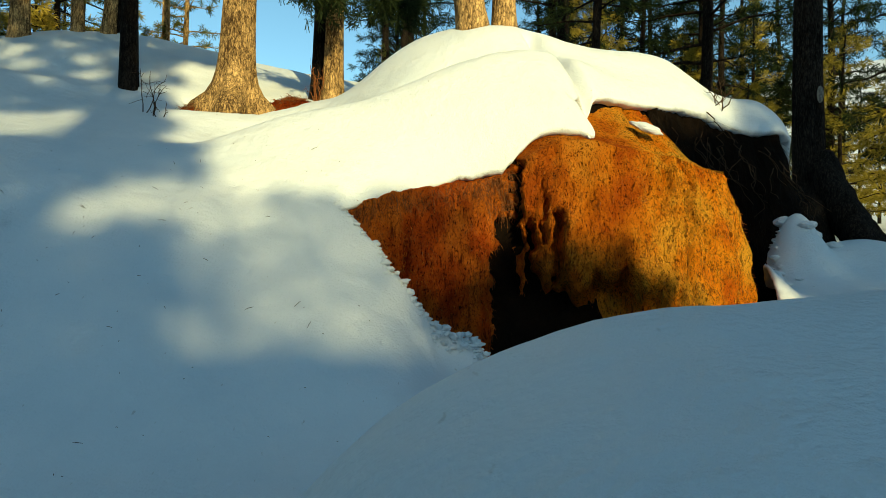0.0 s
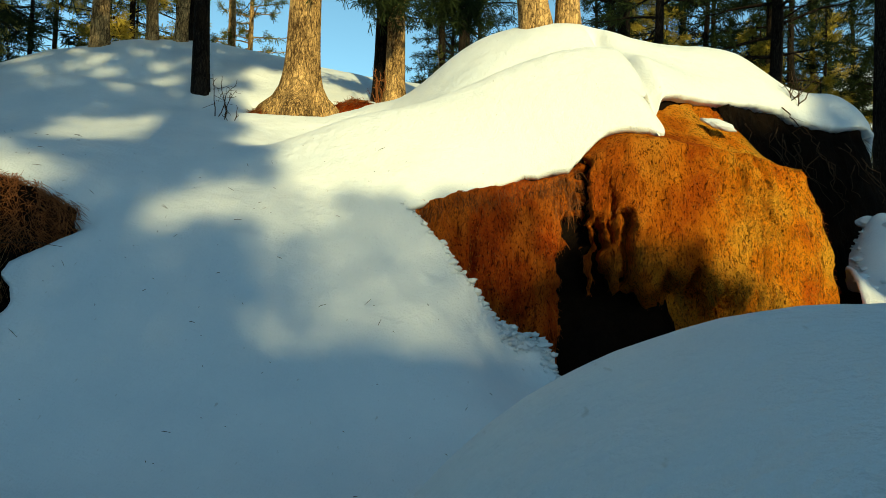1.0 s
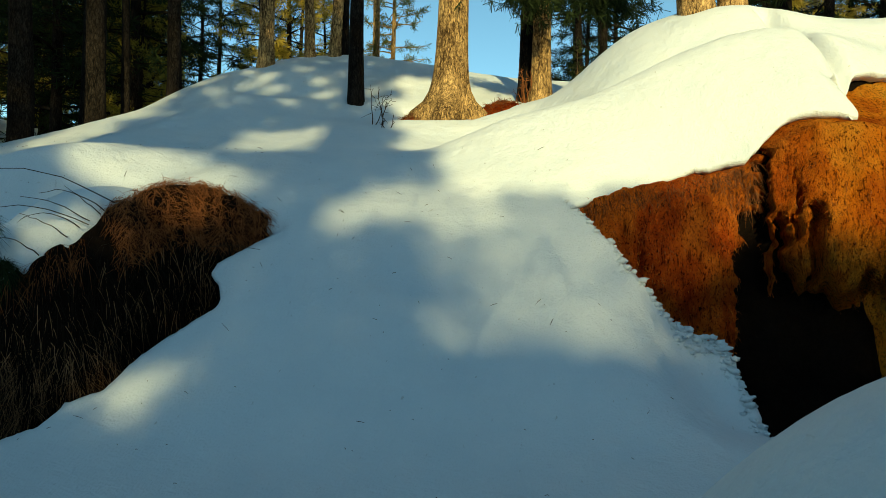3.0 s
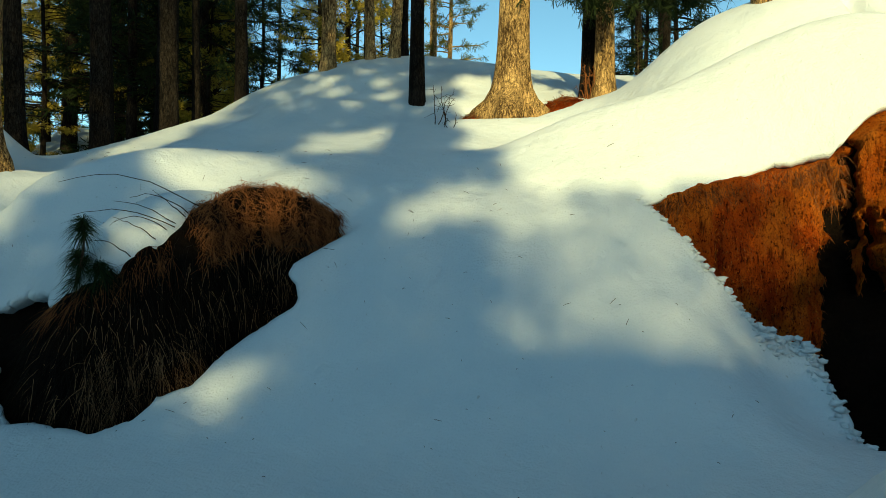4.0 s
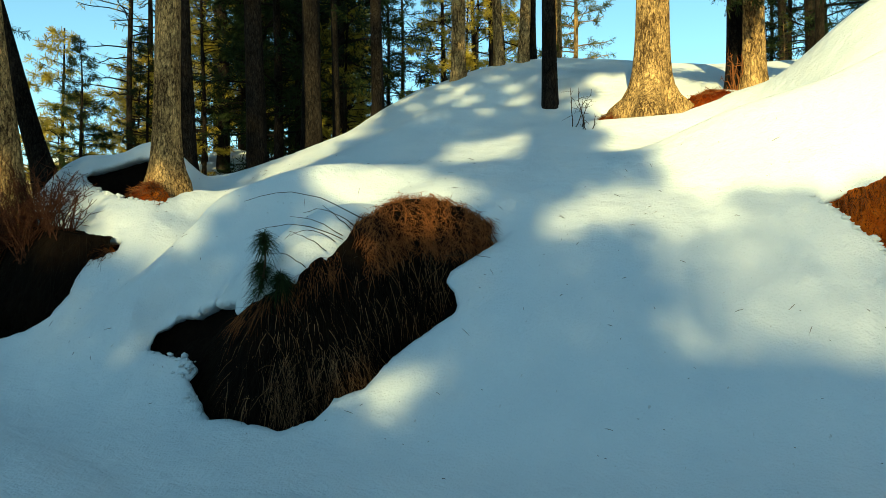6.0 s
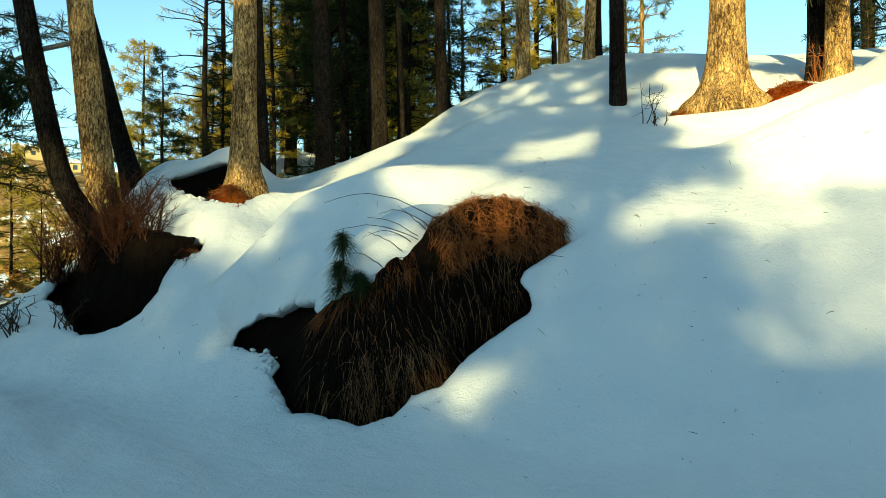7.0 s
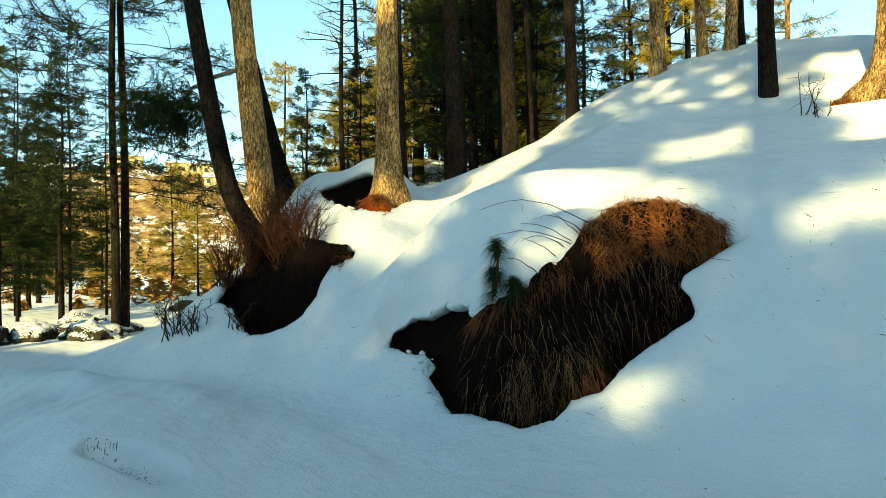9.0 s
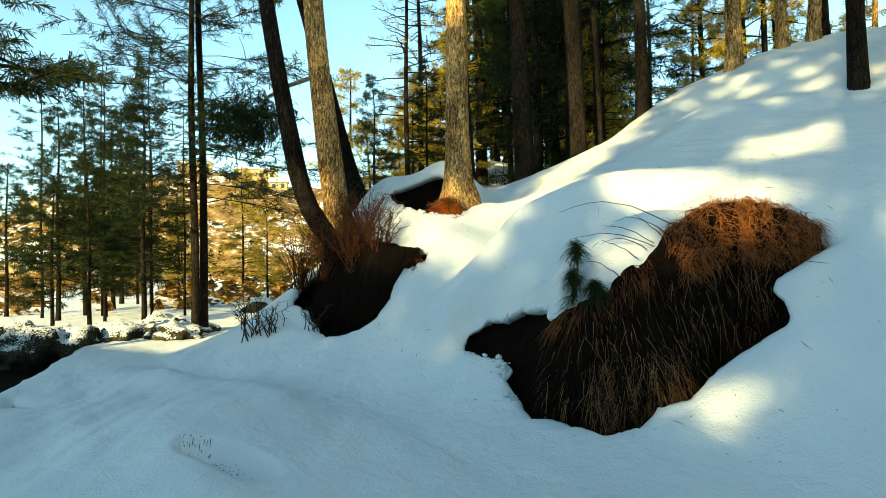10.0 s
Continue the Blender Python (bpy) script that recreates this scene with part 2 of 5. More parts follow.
def brow_lift(x, y):
    """Snow heaped up behind the brow, fading uphill."""
    x, y = np.asarray(x, float), np.asarray(y, float)
    out = np.zeros(x.shape)
    near = (x > -6.8) & (x < -2.8) & (y > 2.6) & (y < 6.2)
    if not near.any():
        return out
    a, b = x[near], y[near]
    total, weight = 0.0, 0.12
    for px, py, lift in BROW:
        w = np.exp(-0.5 * ((a - px) ** 2 + (b - py) ** 2) / 0.3 ** 2)
        total, weight = total + w * lift, weight + w
    lumps = 0.05 * lattice(a * 2.6, b * 2.6, 61) * smooth(-4.4, -4.8, a) * smooth(4.0, 3.5, b)
    out[near] = (total / weight + lumps) * smooth(0.05, -0.08, gap_to(a, b, BEHIND))
    return out


def shoulder_room(x, y):
    """Nought at the grass opening, one a hand's breadth away from it."""
    x, y = np.asarray(x, float), np.asarray(y, float)
    out = np.ones(x.shape)
    near = (x > -6.5) & (x < -2.9) & (y > 2.2) & (y < 4.9)
    if near.any():
        out[near] = smooth(0.02, 0.25, gap_to(x[near], y[near], GRASS_OPENING))
    return out


def foot_line(x):
    return soft_interp(x, [-16, -9.3, -8, -5.6, -3.4, -0.3, 1.0, 3.0, 8.0], [0.6, 1.6, 2.0, 2.5, 2.75, 3.95, 4.3, 4.6, 4.8], 0.7)


def slope_profile(s):
    return soft_interp(s, [-40, -4, -0.4, 0.15, 0.95, 1.65, 2.6, 4.0, 5.0, 6.0, 7.5, 11, 13, 20, 45, 300],
                       [-0.8, -0.2, 0.05, 0.25, 0.98, 1.62, 2.25, 2.9, 3.32, 3.55, 4.1, 5.4, 5.5, 4.4, 1.5, 0.0], 0.35)


def snow_height(x, y):
    z = slope_profile(y - foot_line(x))
    # the knoll on top of the earth bank, and its lower eastern shoulder
    z = z + bump(x, y, 0.9, 7.3, 1.5, 1.25, 1.3) + bump(x, y, 2.9, 8.0, 0.85, 0.9, 0.8) + bump(x, y, 3.95, 7.8, 0.4, 0.4, 0.3)
    z = z + bump(x, y, 0.0, 8.1, 0.32, 0.7, 0.6) + bump(x, y, -0.7, 7.9, 0.27, 0.5, 0.5) + bump(x, y, 2.9, 8.0, 0.17, 0.6, 0.6) - bump(x, y, 3.6, 7.9, 0.26, 0.4, 0.5)
    z = z - bump(x, y, 2.3, 7.9, 0.11, 0.5, 0.5) - bump(x, y, 1.3, 7.9, 0.08, 0.5, 0.5) + bump(x, y, 4.15, 7.85, 0.1, 0.3, 0.4)
    # dome on the western skyline, the shelf above the grass, dips between them
    z = z + bump(x, y, -6.8, 10.8, 0.9, 2.2, 1.9) + bump(x, y, -4.9, 4.9, 0.18, 0.9, 0.5, 15)
    z = z + bump(x, y, -8.6, 9.2, 0.27, 1.0, 1.0) - bump(x, y, -7.6, 10.2, 0.1, 1.0, 1.0) - bump(x, y, -6.2, 11.0, 0.05, 1.0, 1.0) + bump(x, y, -4.6, 11.2, 0.11, 1.0, 1.0) + bump(x, y, -8.6, 7.4, 0.15, 0.8, 0.8)
    # the terrace below the dome: its lip and the trough behind it
    z = z + bump(x, y, -6.4, 7.2, 0.07, 0.3, 0.9) + bump(x, y, -5.9, 8.2, 0.07, 0.8, 0.25, 15) - bump(x, y, -7.0, 7.4, 0.15, 0.3, 0.9) - bump(x, y, -6.2, 8.8, 0.15, 0.9, 0.28, 15)
    z = z - bump(x, y, -2.6, 6.6, 0.15, 0.7, 1.2) - bump(x, y, -4.4, 7.9, 0.32, 1.1, 1.7) - bump(x, y, -9.8, 7.4, 0.6, 1.6, 1.4)
    z = z - bump(x, y, 0.3, 5.0, 0.8, 0.42, 0.5) + bump(x, y, -7.8, 3.5, 0.45, 0.8, 0.55)
    # the land falls off to the valley in the west, and to the wood in the east
    edge = -9.2 - 0.9 * np.maximum(y - 3.2, 0.0)
    low = 0.15 + 0.012 * np.maximum(y, 0.0)
    z = low + (z - low) * smooth(edge - 3.2, edge, x)
    east = 0.9 + 0.10 * np.clip(y - 4.5, 0.0, 30.0)
    east = east + bump(x, y, 4.6, 7.0, 0.2, 0.9, 0.6) + bump(x, y, 3.8, 6.62, 0.62, 0.22, 0.2) + bump(x, y, 4.9, 7.0, 0.25, 0.6, 0.4)
    start = 3.0 + 1.25 * smooth(6.7, 7.5, y)
    z = east + (z - east) * (1 - smooth(0.0, 1.0, (x - start) / 0.9) * smooth(3.5, 5.0, y))
    fold = 7.0 + 0.55 * (x - 3.4)
    z = east + (z - east) * (1 - smooth(3.0, 3.45, x) * (1 - smooth(-0.2, 0.2, y - fold)) * smooth(3.5, 5.0, y))
    # the drift close to the camera
    along = np.where(y < 1.0, np.exp(-0.5 * ((y - 1.0) / 1.9) ** 2), np.exp(-0.5 * ((y - 1.0) / 0.75) ** 2))
    z = z + 1.392 / (1 + np.exp(-np.clip((x + 0.48) / 0.25, -40, 40))) * along * (1 - smooth(1.5, 6.0, x))
    z = z - bump(x, y, 0.56, 1.05, 0.028, 0.16, 0.4) - bump(x, y, 0.22, 1.05, 0.012, 0.12, 0.4)
    # the brow above the grass bank
    z = z + bump(x, y, -4.45, 3.5, 0.36, 0.75, 0.3, 22) + brow_lift(x, y)
    # the shoulder of snow west of it, and the lower bench behind
    z = z + (bump(x, y, -5.83, 3.85, 0.64, 0.77, 0.25, 54.8) - bump(x, y, -6.8, 3.97, 0.18, 0.77, 0.46, 54.8)) * shoulder_room(x, y)
    # an unseen rise added behind the camera to hide the low sun, notched for a sun patch
    toward, across = 0.361 * x - 0.9326 * y, 0.9326 * x + 0.361 * y
    shade_crest = 9.45 + 0.2 * lattice(0.4 * across, 0.4 * across, 4) * 0.5 - 0.62 * smooth(-2.9, -2.5, across) * (1 - smooth(-1.6, -1.2, across))
    z = z + shade_crest * smooth(3.0, 21.0, toward) * (1 - 0.8 * smooth(21.0, 80.0, toward)) * smooth(-34.0, -18.0, across)
    # hummocks of snow over boulders in the west
    z = z + bump(x, y, -6.4, 0.6, 0.28, 1.2, 0.7, -20) + bump(x, y, -9.4, 1.3, 0.12, 0.8, 0.5)
    z = z + bump(x, y, -8.65, 4.78, 0.66, 0.42, 0.4) + bump(x, y, -7.75, 4.25, 0.18, 0.42, 0.35) - bump(x, y, -8.0, 5.2, 0.28, 0.5, 0.5) + bump(x, y, -9.55, 4.15, 0.55, 0.5, 0.42) - bump(x, y, -11.2, 9.6, 1.6, 1.5, 1.5) - bump(x, y, -13.5, 12.0, 2.2, 2.5, 2.5)
    # soft lobes and dips in the hollow of the dell
    z = z + 0.05 * lattice(x * 0.8 + 3, y * 1.1, 33) * smooth(-3.0, -4.5, x) * smooth(-11.5, -9.5, x) * smooth(2.2, 1.4, y) * smooth(-3.5, -1.5, y)
    # a sharp-rimmed sink in the snow, and the groove between the two snow humps of the knoll
    sink = ((x + 5.42) * 0.89 + (y - 0.43) * 0.46) ** 2 / 0.17 + ((x + 5.42) * -0.46 + (y - 0.43) * 0.89) ** 2 / 0.024
    z = z - 0.17 * smooth(1.3, 0.7, sink) + bump(x, y, -9.1, 0.75, 0.15, 0.8, 0.22, 12) - bump(x, y, -9.3, 1.25, 0.12, 0.9, 0.22, 12) + bump(x, y, -4.95, 0.28, 0.05, 0.5, 0.14, 20)
    k = np.clip(((x - 1.0) * 0.45 + (y - 7.4) * -0.95) / 1.105, 0.0, 1.0)
    z = z - 0.28 * np.exp(-0.5 * (np.hypot(x - 1.0 - 0.45 * k, y - 7.4 + 0.95 * k) / 0.055) ** 2)
    z = z + bump(x, y, 0.45, 6.3, 0.16, 0.9, 0.32, 8) - bump(x, y, 0.25, 6.95, 0.26, 1.15, 0.17, 8)
    z = z - bump(x, y, -1.75, 7.35, 0.34, 0.8, 0.5, -10) + bump(x, y, -1.5, 6.05, 0.13, 0.7, 0.4, -15) + bump(x, y, -1.25, 6.4, 0.24, 1.0, 0.3, 10) + bump(x, y, 1.25, 6.0, 0.16, 0.4, 0.25)
    # far hills
    r = np.hypot(x, y)
    far = smooth(30, 120, r)
    z = z + far * (bump(x, y, 90, 120, 34, 60, 70) + bump(x, y, 0, 420, 60, 400, 90) + bump(x, y, -60, -420, 70, 400, 120))
    near = 1 - smooth(20, 60, r)
    z = z + near * 0.010 * lattice(x * 1.6, y * 1.6, 14) + near * 0.004 * lattice(x * 5.0, y * 5.0, 15)
    z = z + near * 0.012 * (np.sin(2.1 * x + 0.7 * y) + np.sin(1.3 * y - 1.1 * x + 1.0) + 0.6 * np.sin(3.7 * x + 2.9 * y + 2.0))
    return z


# ---- building helpers ----
def mesh_of(name, verts, faces, mat, flat=False):
    me = bpy.data.meshes.new(name)
    verts = np.asarray(verts, dtype=np.float32)
    faces = np.asarray(faces, dtype=np.int32)
    me.vertices.add(len(verts))
    me.vertices.foreach_set("co", verts.ravel())
    n = faces.shape[1]
    me.loops.add(faces.size)
    me.loops.foreach_set("vertex_index", faces.ravel())
    me.polygons.add(len(faces))
    me.polygons.foreach_set("loop_start", np.arange(0, faces.size, n, dtype=np.int32))
    if not flat:
        me.polygons.foreach_set("use_smooth", np.ones(len(faces), dtype=bool))
    me.update(calc_edges=True)
    me.validate()
    me.materials.append(mat)
    return me


def put(name, me, parent=None, label="", category="", group="", kind=""):
    ob = new(name, me)
    if parent:
        ob.parent = parent
    return tagged(ob, label, category, group, kind)


def thing(name, place, label, category, group="", kind=""):
    ob = new(name)
    ob.empty_display_size = 0.2
    ob.location = place
    return tagged(ob, label, category, group, kind)


def height_at(x, y):
    return float(snow_height(np.array([float(x)]), np.array([float(y)]))[0])


def tube(points, radii, sides=10, wobble=0.0, rng=None):
    """Verts and quads of a tapered tube along points."""
    points = np.asarray(points, float)
    verts, faces = [], []
    n = len(points)
    for k in range(n):
        way = points[min(k + 1, n - 1)] - points[max(k - 1, 0)]
        way = way / (np.linalg.norm(way) + 1e-9)
        side = np.cross(way, [0.0, 1.0, 0.13]) if abs(way[1]) < 0.9 else np.cross(way, [1.0, 0.0, 0.0])
        side /= np.linalg.norm(side)
        other = np.cross(way, side)
        for j in range(sides):
            a = 2 * math.pi * j / sides
            r = radii[k] * (1 + (wobble * rng.uniform(-1, 1) if rng is not None else 0.0))
            verts.append(points[k] + r * (math.cos(a) * side + math.sin(a) * other))
    for k in range(n - 1):
        for j in range(sides):
            a, b = k * sides + j, k * sides + (j + 1) % sides
            faces.append((a, b, b + sides, a + sides))
    return np.array(verts), np.array(faces)


def joined(pieces):
    verts, faces, at = [], [], 0
    for v, f in pieces:
        verts.append(v), faces.append(f + at)
        at += len(v)
    return np.concatenate(verts), np.concatenate(faces)


def blades(roots, ways, lengths, widths, droop, rng):
    """Thin bent ribbons: two quads each, vectorised."""
    n = len(roots)
    ways = ways / np.linalg.norm(ways, axis=1, keepdims=True)
    side = np.cross(ways, rng.normal(size=(n, 3)))
    side /= np.linalg.norm(side, axis=1, keepdims=True)
    down = np.array([0, 0, -1.0])
    rows = []
    for k, (s, w) in enumerate(((0.0, 1.0), (0.5, 0.8), (1.0, 0.15))):
        mid = roots + ways * (lengths * s)[:, None] + down * (droop * lengths * s * s)[:, None]
        rows += [mid - side * (widths * w * 0.5)[:, None], mid + side * (widths * w * 0.5)[:, None]]
    verts = np.stack(rows, 1).reshape(-1, 3)
    base = np.arange(n)[:, None] * 6
    faces = np.concatenate([base + np.array([0, 1, 3, 2]), base + np.array([2, 3, 5, 4])])
    return verts, faces


# ---- the ground: soil below, old snow on top with melted-out openings ----
BANK_OPENING = [(-0.89, 5.37), (-0.60, 5.21), (-0.39, 5.10), (-0.18, 5.08), (-0.06, 5.06), (0.10, 5.14), (0.22, 5.2), (0.33, 5.12), (0.45, 4.9), (0.5, 4.5),
                (0.8, 4.0), (2.0, 3.9), (2.9, 4.5), (3.0, 5.4), (3.2, 6.1), (3.55, 6.7), (4.0, 7.1), (4.7, 7.5), (5.4, 8.3), (5.2, 9.4), (4.75, 8.6), (4.3, 7.66), (3.9, 7.5), (3.5, 7.45), (3.22, 7.36),
                (2.7, 7.1), (2.32, 6.95), (1.93, 6.72), (1.63, 6.52), (1.38, 6.38), (1.28, 6.24), (1.4, 6.13), (1.5, 6.02), (1.28, 6.0), (1.09, 5.98), (0.95, 5.96), (0.72, 5.88), (0.56, 5.82), (0.45, 5.83), (0.13, 5.82), (-0.14, 5.75), (-0.44, 5.6), (-0.73, 5.46)]
HOLLOW_OPENING = [(-9.35, 2.5), (-8.9, 2.52), (-8.5, 2.46), (-8.13, 2.43), (-7.93, 2.5), (-7.6, 2.62), (-7.45, 2.77), (-7.42, 2.95), (-7.52, 3.1), (-7.5, 3.2), (-7.3, 3.38), (-7.38, 3.48), (-7.67, 3.36), (-7.9, 3.25), (-8.6, 3.2), (-9.3, 3.15), (-9.8, 3.1), (-9.62, 2.75)]
ROOT_OPENING = [(-9.2, 4.0), (-8.95, 3.96), (-8.61, 3.95), (-8.17, 3.84), (-7.85, 3.8), (-7.6, 3.9), (-7.5, 4.15), (-7.55, 4.4), (-7.8, 4.65), (-8.25, 4.66), (-8.67, 4.5), (-8.98, 4.32), (-9.2, 4.12)]
TREE_OPENING = [(-3.75, 8.35), (-3.3, 8.22), (-2.5, 8.25), (-2.1, 8.5), (-1.9, 9.2), (-2.4, 9.3), (-3.3, 9.1), (-3.8, 8.9)]
LEDGE_OPENING = [(-10.35, -0.95), (-10.8, -0.62), (-11.2, -0.35), (-12.4, 0.12), (-13.2, 0.25), (-15.5, -0.2), (-16.0, -2.4), (-11.0, -2.3)]
SLOT_OPENING = [(-9.95, -0.78), (-9.62, -0.55), (-9.8, -0.47), (-10.15, -0.66)]
PIT_OPENING = [(-5.33, 0.42), (-5.08, 0.485), (-5.1, 0.545), (-5.3, 0.49)]
OPENINGS = [BANK_OPENING, GRASS_OPENING, HOLLOW_OPENING, ROOT_OPENING, TREE_OPENING, LEDGE_OPENING, SLOT_OPENING, PIT_OPENING]


def openings_gap(x, y):
    out = np.full(x.shape, 1e9)
    for loop in OPENINGS:
        lx, ly = [p[0] for p in loop], [p[1] for p in loop]
        near = (x > min(lx) - 1) & (x < max(lx) + 1) & (y > min(ly) - 1) & (y < max(ly) + 1)
        out[near] = np.minimum(out[near], gap_to(x[near], y[near], loop))
    crumbly = 0.2 + 0.8 * ((y < 5.32) & (x > -1.2) & (x < 0.7)) + 0.4 * ((x < -3) & (y < 3.3))
    return out + crumbly * (0.03 * lattice(x * 1.6, y * 1.6, 3) + 0.022 * lattice(x * 5.0, y * 5.0, 5) + 0.016 * lattice(x * 11.0, y * 11.0, 6))


def spread(lo, hi, step, far, growth):
    core = np.arange(lo, hi + step / 2, step)
    out, d = [], step
    v = 0.0
    while v < far:
        d *= growth
        v += d
        out.append(v)
    out = np.array(out)
    return np.concatenate([(lo - out)[::-1], core, hi + out])


def build_ground():
    xs, ys = spread(-12.0, 5.4, 0.034, 1500, 1.12), spread(-1.2, 10.6, 0.034, 1500, 1.12)
    X, Y = np.meshgrid(xs, ys)
    X, Y = X.copy(), Y.copy()
    d = openings_gap(X, Y)
    e = 0.004
    gx, gy = (openings_gap(X + e, Y) - d) / e, (openings_gap(X, Y + e) - d) / e
    length = np.maximum(np.hypot(gx, gy), 0.3)
    close = np.abs(d) < 0.024
    X[close] -= (d * gx / length ** 2)[close]
    Y[close] -= (d * gy / length ** 2)[close]
    d2 = np.where(close, 0.0, d)
    Z = snow_height(X, Y) - 0.075 * np.exp(-np.maximum(d2, 0) / 0.07)
    # crusty crumbs along the melted rim
    Z = Z + 0.012 * np.exp(-np.maximum(d2, 0) / 0.12) * lattice(X * 14, Y * 14, 8)
    ny, nx = X.shape
    idx = np.arange(nx * ny).reshape(ny, nx)
    quads = np.stack([idx[:-1, :-1], idx[:-1, 1:], idx[1:, 1:], idx[1:, :-1]], -1).reshape(-1, 4)
    keep = d2.ravel()[quads].max(1) > 1e-6
    keep &= d2.ravel()[quads].min(1) > -0.02
    quads = quads[keep]
    verts = np.stack([X.ravel(), Y.ravel(), Z.ravel()], 1)
    # rim: the snow's thickness, rolled under
    e1 = np.concatenate([quads[:, [0, 1]], quads[:, [1, 2]], quads[:, [2, 3]], quads[:, [3, 0]]])
    key = np.sort(e1, 1)
    code = key[:, 0].astype(np.int64) * (nx * ny) + key[:, 1]
    _, first, count = np.unique(code, return_index=True, return_counts=True)
    rim = e1[first[count == 1]]
    inner = (np.abs(d.ravel()[rim]).max(1) < 0.2)
    rim = rim[inner]
    ids = np.unique(rim)
    n = np.stack([gx.ravel()[ids], gy.ravel()[ids]], 1)
    n /= np.maximum(np.linalg.norm(n, axis=1, keepdims=True), 1e-3)
    rng = np.random.default_rng(4)
    thick = 0.075 + 0.02 * lattice(verts[ids, 0] * 1.5, verts[ids, 1] * 1.5, 11)
    rings, at = [], len(verts)
    back = {v: k for k, v in enumerate(ids)}
    rim_k = np.array([[back[a], back[b]] for a, b in rim])
    faces, last = [quads], ids
    for out, down in ((-0.018, 0.3), (-0.02, 0.65), (0.02, 1.0), (0.10, 1.15)):
        ring = verts[ids].copy()
        ring[:, :2] += n * (out + 0.002 * rng.normal(size=(len(ids), 1)))
        ring[:, 2] -= thick * down
        new_ids = at + np.arange(len(ids))
        at += len(ids)
        rings.append(ring)
        faces.append(np.stack([last[rim_k[:, 1]], last[rim_k[:, 0]], new_ids[rim_k[:, 0]], new_ids[rim_k[:, 1]]], 1))
        last = new_ids
    verts = np.concatenate([verts] + rings)
    faces = np.concatenate(faces)
    used = np.unique(faces)
    remap = np.zeros(len(verts), int)
    remap[used] = np.arange(len(used))
    put("ground_snow", mesh_of("ground_snow", verts[used], remap[faces], SNOW),
        label="old white snow cover with crusted melted-out rims on the hillside", category="snow", kind="structure")
    # the soil under it
    xs, ys = spread(-10.4, 4.6, 0.09, 1500, 1.25), spread(-0.8, 11.0, 0.09, 1500, 1.25)
    X, Y = np.meshgrid(xs, ys)
    d = openings_gap(X, Y)
    Z = snow_height(X, Y) - 0.22
    deep = smooth(0.12, -0.25, d)
    floor = np.where(X > -1.2, np.minimum(Z, -0.15), Z - 0.12)
    floor = np.where((X < -3) & (X > -6.3) & (Y < 4.8) & (Y > 1.5), np.minimum(Z - 0.45, -0.05 + 0.75 * np.maximum(Y - 2.9, 0)), floor)
    floor = np.where((X < -7) & (Y < 3.45) & (Y > 1.5), np.minimum(Z, 0.45 + 0.3 * np.maximum(Y - 2.6, 0)), floor)
    floor = np.where((X < -7.3) & (Y >= 3.5) & (Y < 4.8), np.minimum(Z - 0.1, 1.75), floor)
    Z = Z + (floor - Z) * deep + 0.03 * lattice(X * 5, Y * 5, 21) * deep
    ny, nx = X.shape
    idx = np.arange(nx * ny).reshape(ny, nx)
    quads = np.stack([idx[:-1, :-1], idx[:-1, 1:], idx[1:, 1:], idx[1:, :-1]], -1).reshape(-1, 4)
    put("ground", mesh_of("ground", np.stack([X.ravel(), Y.ravel(), Z.ravel()], 1), quads, SHADED_SOIL),
        label="bare forest soil under the snow, darkened in colour for shade", category="ground", kind="structure")


build_ground()


# ---- the earth bank ----
def catmull(points, per):
    p = np.array(points, float)
    p = np.concatenate([[2 * p[0] - p[1]], p, [2 * p[-1] - p[-2]]])
    out = []
    for i in range(1, len(p) - 2):
        for k in range(per):
            t = k / per
            out.append(0.5 * ((2 * p[i]) + (-p[i - 1] + p[i + 1]) * t + (2 * p[i - 1] - 5 * p[i] + 4 * p[i + 1] - p[i + 2]) * t * t
                              + (-p[i - 1] + 3 * p[i] - 3 * p[i + 1] + p[i + 2]) * t ** 3))
    return np.array(out)


